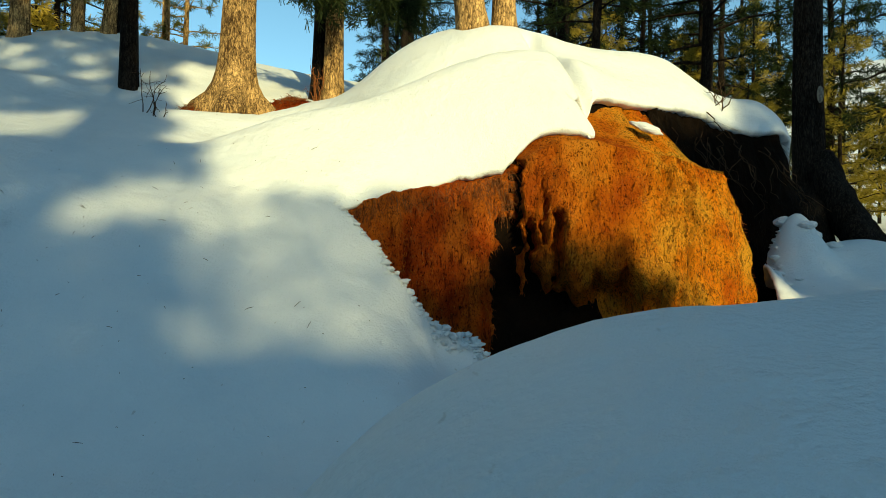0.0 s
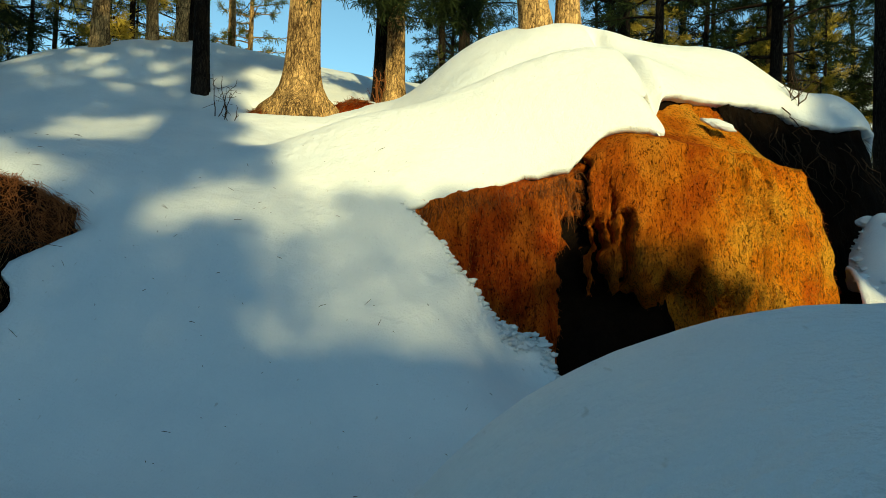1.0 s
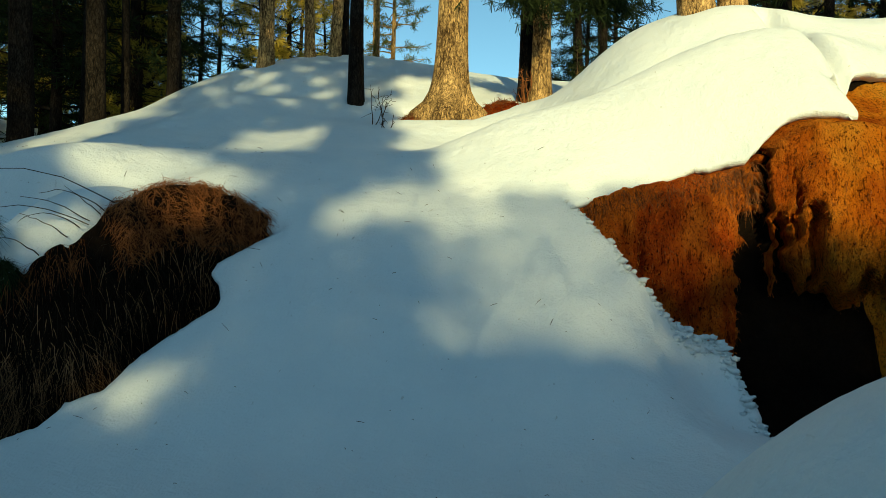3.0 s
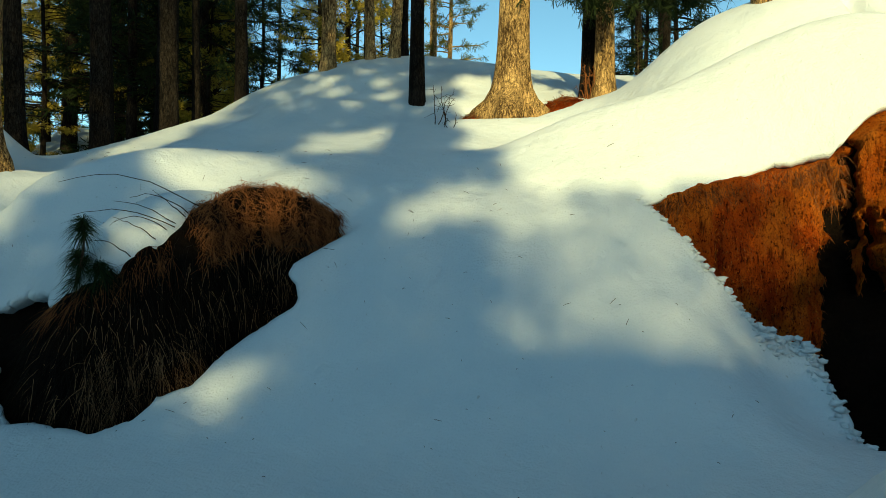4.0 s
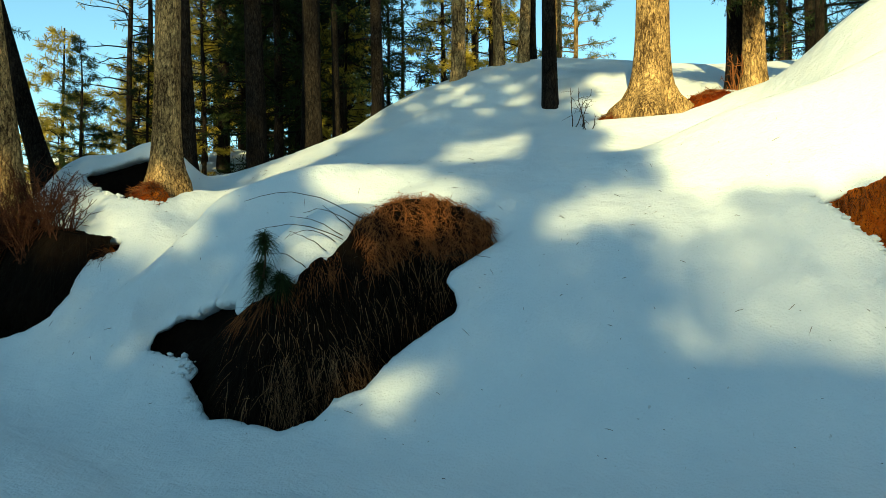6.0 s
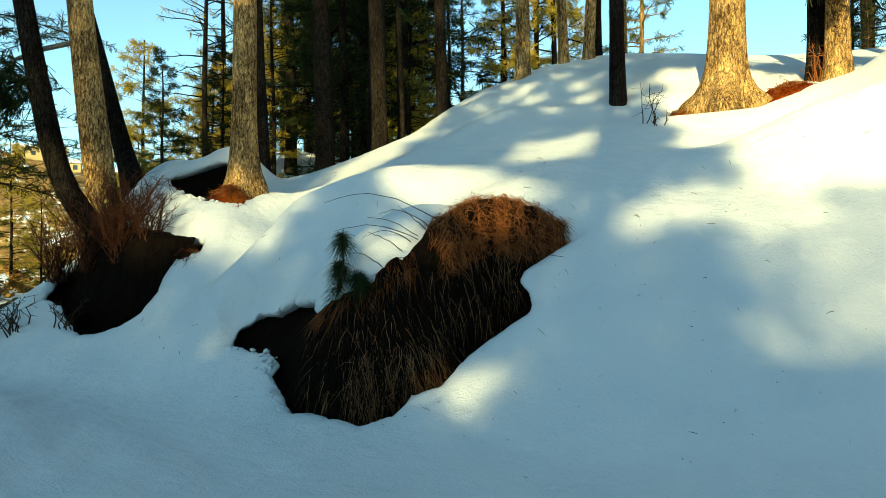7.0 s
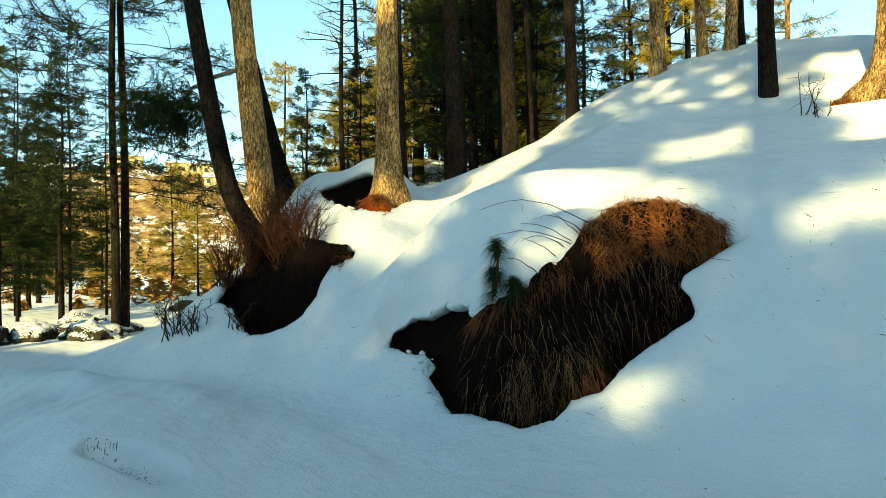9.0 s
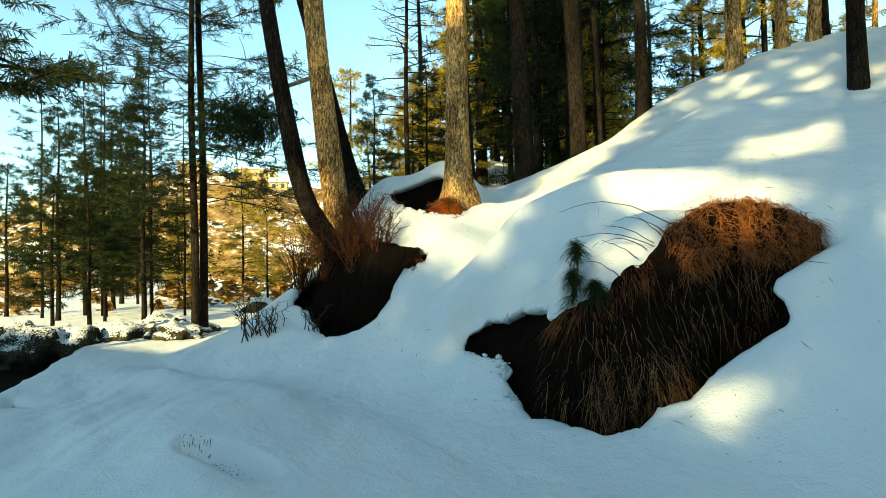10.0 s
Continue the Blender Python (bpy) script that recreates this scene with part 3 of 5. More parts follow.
def build_bank(name, plan, face_rows, back_rows, seed, foot_z, lean, label, mat, carve=None, back=(0.9, 0.42), flute=0.0, back_way=None):
    """A bank: plan rows (x, y, top z) along its brow; the face goes down to foot_z, the top runs back under the snow."""
    brow = catmull(plan, 14)
    n = len(brow)
    tangent = np.gradient(brow[:, :2], axis=0)
    out = np.stack([tangent[:, 1], -tangent[:, 0]], 1)
    out /= np.linalg.norm(out, axis=1, keepdims=True)
    grid = []
    for r in range(back_rows, 0, -1):
        k = r / back_rows
        row = brow.copy()
        row[:, :2] -= (out if back_way is None else np.array(back_way)) * (back[0] * k)
        row[:, 2] += back[1] * k ** 1.5
        grid.append(row)
    for r in range(face_rows + 1):
        k = r / face_rows
        row = brow.copy()
        belly = 0.10 * math.sin(min(k * 4, 1) * math.pi / 2) + lean * k - 0.16 * smooth(0.55, 0.95, np.float64(k)) + 0.0
        row[:, :2] += out * belly
        row[:, 2] = brow[:, 2] + (foot_z - brow[:, 2]) * k
        grid.append(row)
    g = np.array(grid)
    u = np.linspace(0, n * 0.035, n)[None, :] + 0 * g[:, :, 2]
    bumpy = 0.06 * lattice(u * 2.2, g[:, :, 2] * 1.2, seed) + 0.035 * lattice(u * 7, g[:, :, 2] * 2.4, seed + 1) + 0.016 * lattice(u * 22, g[:, :, 2] * 6, seed + 2)
    bumpy = bumpy + flute * lattice(u * 11, g[:, :, 2] * 1.1, seed + 6)
    bumpy[:back_rows] *= 0.3
    if carve:
        bumpy = bumpy - carve(g[:, :, 0], g[:, :, 2])
    g[:, :, :2] += out[None] * bumpy[:, :, None]
    g[:, :, 2] += 0.02 * lattice(u * 9, g[:, :, 1] * 9, seed + 4)
    rows = g.shape[0]
    idx = np.arange(rows * n).reshape(rows, n)
    quads = np.stack([idx[:-1, :-1], idx[1:, :-1], idx[1:, 1:], idx[:-1, 1:]], -1).reshape(-1, 4)
    ob = put(name, mesh_of(name, g.reshape(-1, 3), quads, mat), label=label, category="earth bank")
    return ob, g


def front_carve(x, z):
    """Clefts and the undercut at the foot of the front bank."""
    wander = 0.05 * np.sin(4 * z) + 0.02 * np.sin(9 * z + 1) + 0.02 * np.sin(23 * z)
    rag = 0.03 * np.sin(17 * z + 2) + 0.02 * np.sin(41 * z)
    wide = 0.04 + 0.055 * smooth(1.9, 1.5, z)
    cut = 0.5 * np.exp(-(np.abs((x - 0.62 - wander - rag) / wide) ** 4)) * smooth(2.3, 2.1, z)
    cut = cut + 0.4 * np.exp(-(np.abs((x - 0.80 - rag) / 0.05) ** 4)) * smooth(1.75, 1.6, z)
    cut = cut + 0.35 * np.exp(-(np.abs((x - 1.05 + 0.5 * rag) / 0.045) ** 4)) * smooth(1.05, 1.15, z) * smooth(1.78, 1.7, z)
    cut = cut + 0.18 * np.exp(-(np.abs((x - 0.92 - 0.7 * rag) / 0.03) ** 4)) * smooth(1.4, 1.5, z) * smooth(2.2, 2.0, z)
    cut = cut + 0.08 * np.exp(-(np.abs((x - 2.22 + rag) / 0.03) ** 4)) * smooth(1.3, 1.6, z)
    cut = cut + 0.07 * np.exp(-(np.abs((x - 2.02 + rag) / 0.025) ** 4)) * smooth(1.7, 1.9, z)
    brink = 1.22 + 0.08 * np.sin(9 * x) + 0.06 * np.sin(23 * x + 1) + 0.03 * np.sin(51 * x)
    return cut + 0.5 * smooth(0.0, -0.3, z - brink) * smooth(0.3, 0.8, x) * smooth(2.3, 1.7, x)


FRONT_PLAN = [(-1.3, 5.5, 1.66), (-0.9, 5.4, 1.74), (-0.58, 5.5, 1.84), (-0.3, 5.6, 1.92), (0.15, 5.70, 2.01), (0.45, 5.76, 2.06), (0.60, 5.80, 2.12), (0.75, 5.76, 2.24), (1.1, 5.74, 2.42), (1.6, 5.68, 2.38),
              (2.1, 5.66, 2.27), (2.45, 5.70, 2.17), (2.72, 6.0, 2.16), (2.8, 6.6, 2.3), (2.9, 7.2, 2.5)]
front_bank, FRONT_GRID = build_bank("earth_bank", FRONT_PLAN, 60, 16, 31, -0.3, 0.28, "steep orange-brown earth bank matted with dead grass, under a snow cap", BANK, front_carve, (1.35, 0.95), 0.035, (0.25, -0.97))
REAR_PLAN = [(x, y, height_at(x, y) - (0.13 if x < 3.5 else 0.32)) for x, y in ((2.3, 7.02), (2.5, 7.1), (2.9, 7.32), (3.3, 7.54), (3.75, 7.58), (4.25, 7.8), (4.75, 8.7), (5.1, 9.7))]
rear_bank, REAR_GRID = build_bank("earth_bank", REAR_PLAN, 40, 8, 57, 0.2, 0.35, "earth bank with hanging roots under the snow, coloured shade-black", SHADED_SOIL, None, (0.6, 0.1))
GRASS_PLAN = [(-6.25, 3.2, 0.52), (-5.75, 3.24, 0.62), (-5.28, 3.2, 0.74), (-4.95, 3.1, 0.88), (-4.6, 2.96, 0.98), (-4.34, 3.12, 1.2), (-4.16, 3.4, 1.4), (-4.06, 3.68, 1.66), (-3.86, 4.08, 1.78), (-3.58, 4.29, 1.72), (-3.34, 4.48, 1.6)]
grass_bank, GRASS_GRID = build_bank("grass_bank", GRASS_PLAN, 40, 8, 71, -0.05, 0.3, "shade-dark earth bank overhung with dead grass in a snow opening", SHADED_SOIL, None, (0.25, 0.04))
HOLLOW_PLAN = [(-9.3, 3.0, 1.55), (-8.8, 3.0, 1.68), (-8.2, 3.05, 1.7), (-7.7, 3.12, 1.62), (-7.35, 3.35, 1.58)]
hollow_bank, HOLLOW_GRID = build_bank("hollow_bank", HOLLOW_PLAN, 30, 6, 83, 0.3, 0.15, "shade-black earth wall of a melted-out hollow below pine roots", SHADED_SOIL, None, (0.4, 0.02))


# ---- trees ----
def trunk_mesh(name, height, radius, lean, flare, seed, mat, sides=20, bend=(0.0, 0.0), sink=0.5, crook=0.6):
    rng = np.random.default_rng(seed)
    n = 28
    zs = np.concatenate([np.linspace(-sink, 0.9, 10), np.linspace(1.1, height, n - 10)])
    path, radii = [], []
    ph = rng.uniform(0, 6.28)
    for z in zs:
        k = max(z, 0) / height
        sway = 0.05 * math.sin(z * 0.7 + ph)
        path.append((lean[0] * z + bend[0] * math.exp(-max(z, 0) / crook) + sway * k * 2, lean[1] * z + bend[1] * math.exp(-max(z, 0) / crook) + 0.03 * math.sin(z * 0.9 + ph), z))
        radii.append(radius * ((1 - 0.8 * k) + flare * math.exp(-max(z + 0.1, 0) / 0.22)))
    v, f = tube(path, radii, sides)
    # roots and ribs in the bark
    a = np.arctan2(v[:, 1] - np.repeat([p[1] for p in path], sides), v[:, 0] - np.repeat([p[0] for p in path], sides))
    mid = np.repeat(np.array(path), sides, axis=0)
    rib = 1 + 0.05 * np.sin(5 * a + ph + v[:, 2]) + 0.03 * np.sin(11 * a + 3 * v[:, 2]) + flare * 0.28 * np.exp(-np.maximum(v[:, 2], 0) / 0.2) * np.sin(4 * a + ph)
    v[:, :2] = mid[:, :2] + (v[:, :2] - mid[:, :2]) * rib[:, None]
    return mesh_of(name, v, f, mat), np.array(path), np.array(radii)


def tufts(centres, ways, size, count, rng, broad=0.055):
    """Needle tufts: narrow triangles that spray from each centre."""
    n = len(centres)
    w = np.repeat(ways, count, axis=0) * 0.55 + rng.normal(size=(n * count, 3)) * 0.62
    w[:, 2] -= 0.08
    w /= np.linalg.norm(w, axis=1, keepdims=True)
    c = np.repeat(centres, count, axis=0)
    length = np.repeat(size, count) * rng.uniform(0.7, 1.2, n * count)
    side = np.cross(w, rng.normal(size=w.shape))
    side /= np.linalg.norm(side, axis=1, keepdims=True)
    half = (length * broad)[:, None] * side
    tip = c + w * length[:, None]
    tip[:, 2] -= 0.12 * length
    verts = np.stack([c - half * 0.6, c + half * 0.6, tip + half * 0.9, tip - half * 0.9], 1).reshape(-1, 3)
    faces = np.arange(n * count * 4).reshape(-1, 4)
    return verts, faces


def crown_meshes(seed, height, start, reach, limbs, per, size, count, path, radii, tilt=0.1, sparse=0.0, side_only=None, broad=0.055, stout=0.35):
    """Limbs with twigs, and needle tufts along them."""
    rng = np.random.default_rng(seed)
    wood, centres, ways = [], [], []
    zs = path[:, 2]
    for i in range(limbs):
        k = (i + rng.uniform(0, 1)) / limbs
        z = start + (height - start) * k ** 0.9
        x0, y0 = np.interp(z, zs, path[:, 0]), np.interp(z, zs, path[:, 1])
        r0 = np.interp(z, zs, radii)
        a = rng.uniform(0, 6.283) if side_only is None else side_only + rng.normal() * 0.7
        length = reach * (1 - k) ** 0.75 * rng.uniform(0.55, 1.1) + 0.25
        rise = tilt + 0.45 * k + rng.normal() * 0.12
        d = np.array([math.cos(a), math.sin(a), 0.0])
        pts = []
        for s in np.linspace(0, 1, 6):
            p = np.array([x0, y0, z]) + d * (r0 * 0.5 + length * s) + np.array([0, 0, length * (rise * s - 0.32 * s * s + 0.18 * s ** 3)])
            p += rng.normal(size=3) * 0.03 * length * s
            pts.append(p)
        pts = np.array(pts)
        wood.append(tube(pts, np.linspace(min(r0 * stout, 0.05), min(0.008, r0 * stout * 0.4), 6), 5))
        for j in range(per):
            s = rng.uniform(0.28, 1.0)
            base = np.array([np.interp(s, np.linspace(0, 1, 6), pts[:, q]) for q in range(3)])
            tw = d * 0.5 + np.cross(d, [0, 0, 1]) * rng.choice([-1, 1]) * rng.uniform(0.4, 1.1) + np.array([0, 0, rng.uniform(-0.15, 0.45)])
            tw /= np.linalg.norm(tw)
            tl = length * rng.uniform(0.12, 0.34) * (1.25 - s * 0.6)
            end = base + tw * tl
            wood.append(tube([base, (base + end) / 2 + rng.normal(size=3) * 0.02, end], [0.008, 0.006, 0.004], 3))
            if rng.uniform() > sparse:
                m = max(1, int(tl / (size * 0.55)))
                for q in range(m):
                    f = (q + 1) / m
                    centres.append(base + (end - base) * f), ways.append(tw)
    if not centres:
        centres, ways = [np.array([0, 0, height])], [np.array([0, 0, 1.0])]
    centres, ways = np.array(centres), np.array(ways)
    leaf = tufts(centres, ways, np.full(len(centres), size), count, rng, broad)
    return joined(wood), leaf


def pine(name, seed, height, radius, start, reach, limbs, per, size, count, bark, leaf, label, lean=(0, 0), flare=0.5, tilt=0.1, sparse=0.0, bend=(0.0, 0.0), sink=0.5, side_only=None, broad=0.055, category="pine tree", group="", crook=0.6, stout=0.35):
    tree = thing(name, (0, 0, 0), label, category, group)
    tm, path, radii = trunk_mesh("trunk", height, radius, lean, flare, seed, bark, bend=bend, sink=sink, crook=crook)
    put("trunk", tm, tree)
    if limbs:
        wood, needles = crown_meshes(seed + 100, height * 0.985, start, reach, limbs, per, size, count, path, radii, tilt, sparse, side_only, broad, stout)
        put("branchwork", mesh_of("branchwork", wood[0], wood[1], bark), tree, kind="stuff")
        put("crown", mesh_of("crown", needles[0], needles[1], leaf, True), tree, "sprays of long green needles", kind="stuff")
    return tree


def stand(tree, x, y, turn=0.0, scale=1.0, sunk=0.0):
    tree.matrix_basis = pose(x, y, height_at(x, y) - sunk, 0, 0, turn) @ Matrix.Scale(scale, 4)
    return tree


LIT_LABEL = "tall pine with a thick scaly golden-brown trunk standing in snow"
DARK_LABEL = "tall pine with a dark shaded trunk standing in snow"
# the named trees of the grove, near to far
stand(pine("pine_tree", 11, 13, 0.25, 5.5, 2.2, 26, 9, 0.2, 9, LIT_BARK, NEEDLE, "large pine with flared root base beside bare earth", lean=(0.03, 0), flare=1.15), -3.02, 8.75)
stand(pine("pine_tree", 12, 12, 0.15, 5.2, 2.0, 22, 8, 0.2, 9, LIT_BARK, NEEDLE, LIT_LABEL, lean=(0.015, 0), flare=0.5), -1.76, 9.5)
stand(pine("pine_tree", 13, 12, 0.14, 6.0, 2.0, 18, 8, 0.2, 9, SHADED_BARK, NEEDLE, DARK_LABEL, lean=(0.01, 0), flare=0.4), -2.02, 9.85)
stand(pine("pine_tree", 14, 11, 0.19, 5.5, 2.0, 22, 8, 0.2, 9, LIT_BARK, NEEDLE, "leaning pine with golden bark on the snowy knoll", lean=(-0.15, 0), flare=0.25), 0.33, 7.75)
stand(pine("pine_tree", 15, 11, 0.15, 5.5, 2.0, 22, 8, 0.2, 9, LIT_BARK, NEEDLE, "pine with golden bark on the snowy knoll", lean=(0.0, 0), flare=0.25), 0.74, 7.9)
stand(pine("pine_tree", 16, 10, 0.125, 6.0, 1.6, 18, 8, 0.2, 9, SHADED_BARK, NEEDLE, "slender pine with its trunk coloured near-black for shade", lean=(0.01, 0), flare=0.25), -4.65, 9.0)
stand(pine("pine_tree", 17, 12, 0.17, 6.5, 2.0, 20, 8, 0.2, 9, LIT_BARK, NEEDLE, "pine with golden bark above a litter-filled root hollow", lean=(-0.02, 0.0), flare=0.6), -7.85, 4.35)
stand(pine("pine_tree", 18, 12, 0.13, 6.0, 2.0, 18, 8, 0.2, 9, SHADED_BARK, NEEDLE, DARK_LABEL, lean=(-0.02, 0.0)), -9.4, 5.7)
stand(pine("pine_tree", 19, 12, 0.18, 6.0, 2.0, 20, 8, 0.2, 9, LIT_BARK, NEEDLE, "pine with rough bark rising out of a bushy hollow", lean=(-0.049, -0.068), flare=0.3, sink=1.2), -9.05, 3.1).location.z = 1.75
stand(pine("pine_tree", 20, 11, 0.135, 5.0, 2.0, 20, 8, 0.2, 9, SHADED_BARK, NEEDLE, "leaning pine in shade-dark bark curving out of a bushy hollow", lean=(-0.076, -0.105), flare=0.3, bend=(0.23, 0.32), sink=1.2, crook=0.36), -9.2, 2.64).location.z = 1.75
stand(pine("pine_tree", 21, 12, 0.13, 6.0, 2.0, 18, 8, 0.2, 9, SHADED_BARK, NEEDLE, DARK_LABEL, lean=(-0.18, -0.215)), -9.9, 3.9)
for k, (x, y, r, bark, lx) in enumerate([(-9.7, 7.3, 0.19, SHADED_BARK, 0.0), (-9.15, 8.2, 0.2, SHADED_BARK, -0.02), (-9.3, 9.0, 0.08, SHADED_BARK, 0), (-8.2, 9.0, 0.12, SHADED_BARK, 0.0),
                                         (-6.95, 9.95, 0.14, LIT_BARK, 0.0), (-6.4, 10.6, 0.1, LIT_BARK, -0.02), (-5.95, 10.75, 0.11, LIT_BARK, 0.06), (-6.0, 11.3, 0.1, SHADED_BARK, 0.02)]):
    stand(pine("pine_tree", 30 + k, 13, r, 4.2, 2.4, 30, 9, 0.22, 9, bark, NEEDLE, LIT_LABEL if bark == LIT_BARK else DARK_LABEL, lean=(lx, 0), flare=0.3), x, y)
dark_pine = stand(pine("pine_tree", 50, 13, 0.25, 4.5, 2.6, 34, 9, 0.22, 9, SHADED_BARK, NEEDLE, "big pine with a black shaded trunk and spreading foot", lean=(-0.02, 0), flare=0.9), 5.62, 9.4)


def spreading_roots(tree, ways):
    """Thick roots that run out from a trunk's foot; places from the foot, with the height above it."""
    rng = np.random.default_rng(5)
    for pts, r0, r1 in ways:
        p = catmull(pts, 5)
        v, f = tube(p, np.linspace(r0, r1, len(p)), 12, 0.12, rng)
        put("root", mesh_of("root", v, f, SHADED_BARK), tree)
    bm = bmesh.new()
    bmesh.ops.create_icosphere(bm, subdivisions=3, radius=1.0)
    bmesh.ops.scale(bm, verts=bm.verts, vec=(0.05, 0.025, 0.13))
    bmesh.ops.translate(bm, verts=bm.verts, vec=(-0.02, -0.245, 2.45))
    me = bpy.data.meshes.new("blaze")
    bm.to_mesh(me), bm.free()
    me.materials.append(DEADWOOD)
    put("blaze", me, tree, "pale oval scar where bark is missing")


spreading_roots(dark_pine, [([(0.0, -0.05, 1.5), (0.12, -0.5, 0.75), (0.16, -1.05, 0.12), (0.12, -1.7, -0.5), (0.1, -2.2, -0.9)], 0.26, 0.2),
                            ([(-0.05, -0.1, 1.0), (-0.35, -0.6, 0.3), (-0.6, -1.1, -0.3), (-0.8, -1.6, -0.8)], 0.24, 0.2),
                            ([(0.1, 0.0, 1.2), (0.5, -0.4, 0.4), (0.9, -0.9, -0.2), (1.2, -1.5, -0.7)], 0.24, 0.16)])


def low_bough(x, y, z, turn, seed, needle):
    """A low bough: a bleached limb that ends in hanging needle sprays."""
    rng = np.random.default_rng(seed)
    bough = thing("pine_bough", (x, y, z), "bleached low pine bough with hanging green needle sprays", "pine bough")
    ends = [np.array(p) for p in ((0.05, 0.08, 0.03), (-0.18, -0.24, -0.10), (-0.36, -0.50, -0.26), (-0.50, -0.70, -0.52), (-0.62, -0.88, -0.74))]
    v, f = tube(ends, [0.035, 0.03, 0.024, 0.016, 0.008], 8)
    put("limb", mesh_of("limb", v, f, DEADWOOD), bough)
    centres, ways = [], []
    for k in range(380):
        p = ends[3] + (ends[4] - ends[3]) * rng.uniform(-0.6, 1.2) + rng.normal(size=3) * np.array([0.22, 0.28, 0.16])
        centres.append(p), ways.append(np.array([rng.normal() * 0.5 - 0.3, rng.normal() * 0.5 - 0.4, -0.5]))
    v, f = tufts(np.array(centres), unit(np.array(ways)), np.full(380, 0.14), 11, rng, 0.045)
    put("needles", mesh_of("needles", v, f, needle, True), bough, kind="stuff")
    bough.rotation_euler = (0, 0, radians(turn))


def unit(v):
    return v / np.linalg.norm(v, axis=-1, keepdims=True)


low_bough(-9.27, 2.81, 4.09, 0, 77, NEEDLE)
low_bough(-2.75, 8.6, 5.75, 130, 78, NEEDLE)
low_bough(-1.65, 9.5, 5.95, 140, 79, NEEDLE)


# ---- dead grass, roots, twigs and litter ----
def drape(grid, rows, count, length, seed, width=0.006, push=0.35, columns=None, tangle=0.28):
    """Blades that hang from rows of a bank's grid."""
    rng = np.random.default_rng(seed)
    n = grid.shape[1]
    c0, c1 = columns or (0, n - 1)
    r = rng.integers(rows[0], rows[1], count)
    c = rng.integers(c0, c1, count)
    p = grid[r, c] + (grid[np.minimum(r + 1, grid.shape[0] - 1), np.minimum(c + 1, n - 1)] - grid[r, c]) * rng.uniform(0, 1, (count, 1))
    along = unit(grid[r, np.minimum(c + 1, n - 1)] - grid[r, np.maximum(c - 1, 0)])
    out = np.stack([along[:, 1], -along[:, 0], np.zeros(count)], 1)
    way = out * push + np.array([0, 0, -0.6]) + rng.normal(size=(count, 3)) * tangle
    return blades(p + out * 0.005, way, rng.uniform(length[0], length[1], count), np.full(count, width), np.full(count, 0.45), rng)


for rows, columns, count, length, seed, push, label in (((14, 20), (6, 78), 1500, (0.04, 0.15), 1, 0.35, "dead grass hanging over the brow"),
                                                          ((14, 24), (66, 90), 380, (0.06, 0.2), 6, 0.2, "long dead grass beside the cleft"),
                                                          ((20, 66), (6, 175), 2600, (0.015, 0.05), 2, 0.5, "matted rootlets and moss on the face")):
    v, f = drape(FRONT_GRID, rows, count, length, seed, 0.004, push, columns, 0.4)
    put("grass_fringe", mesh_of("grass_fringe", v, f, STRAW, True), front_bank, label, kind="stuff")
cleft = int(np.argmin(np.abs(FRONT_GRID[30, :, 0] - 0.62)))
corner = int(np.argmin(np.abs(FRONT_GRID[30, :, 0] - 1.75)))
for columns, mat, count, seed, label in (((4, cleft - 5), RED_STRAW, 2600, 21, "red-brown rootlets matting the earth"), ((corner, 160), GOLD_STRAW, 2600, 22, "golden dead grass matting the sunny corner"),
                                         ((cleft + 5, 176), RED_STRAW, 3400, 23, "orange-brown rootlets matting the earth")):
    v, f = drape(FRONT_GRID, (13, 58), count, (0.01, 0.04), seed, 0.005, 0.3, columns, 0.8)
    put("grass_matting", mesh_of("grass_matting", v, f, mat, True), front_bank, label, kind="stuff")
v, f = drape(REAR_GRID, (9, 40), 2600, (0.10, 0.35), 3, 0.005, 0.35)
put("root_fringe", mesh_of("root_fringe", v, f, SHADED_FIBRE, True), rear_bank, "thin hanging roots", kind="stuff")
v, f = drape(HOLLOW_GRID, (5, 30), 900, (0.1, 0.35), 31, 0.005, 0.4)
put("root_fringe", mesh_of("root_fringe", v, f, SHADED_FIBRE, True), hollow_bank, "hanging roots and dead grass coloured dark for the shade", kind="stuff")
rng_roots = np.random.default_rng(9)
for k in range(26):
    c = int(rng_roots.integers(8, REAR_GRID.shape[1] - 20))
    at = REAR_GRID[int(rng_roots.integers(10, 16)), c] + np.array([0.05, -0.06, 0.0])
    pts = [at]
    for q in range(7):
        pts.append(pts[-1] + np.array([rng_roots.normal() * 0.05 + 0.02, -0.012, -rng_roots.uniform(0.03, 0.11)]))
    v, f = tube(pts, np.linspace(0.008, 0.003, 8), 5)
    put("root", mesh_of("root", v, f, TWIG), rear_bank)
def column_at(grid, row, x, y):
    return int(np.argmin(np.hypot(grid[row, :, 0] - x, grid[row, :, 1] - y)))


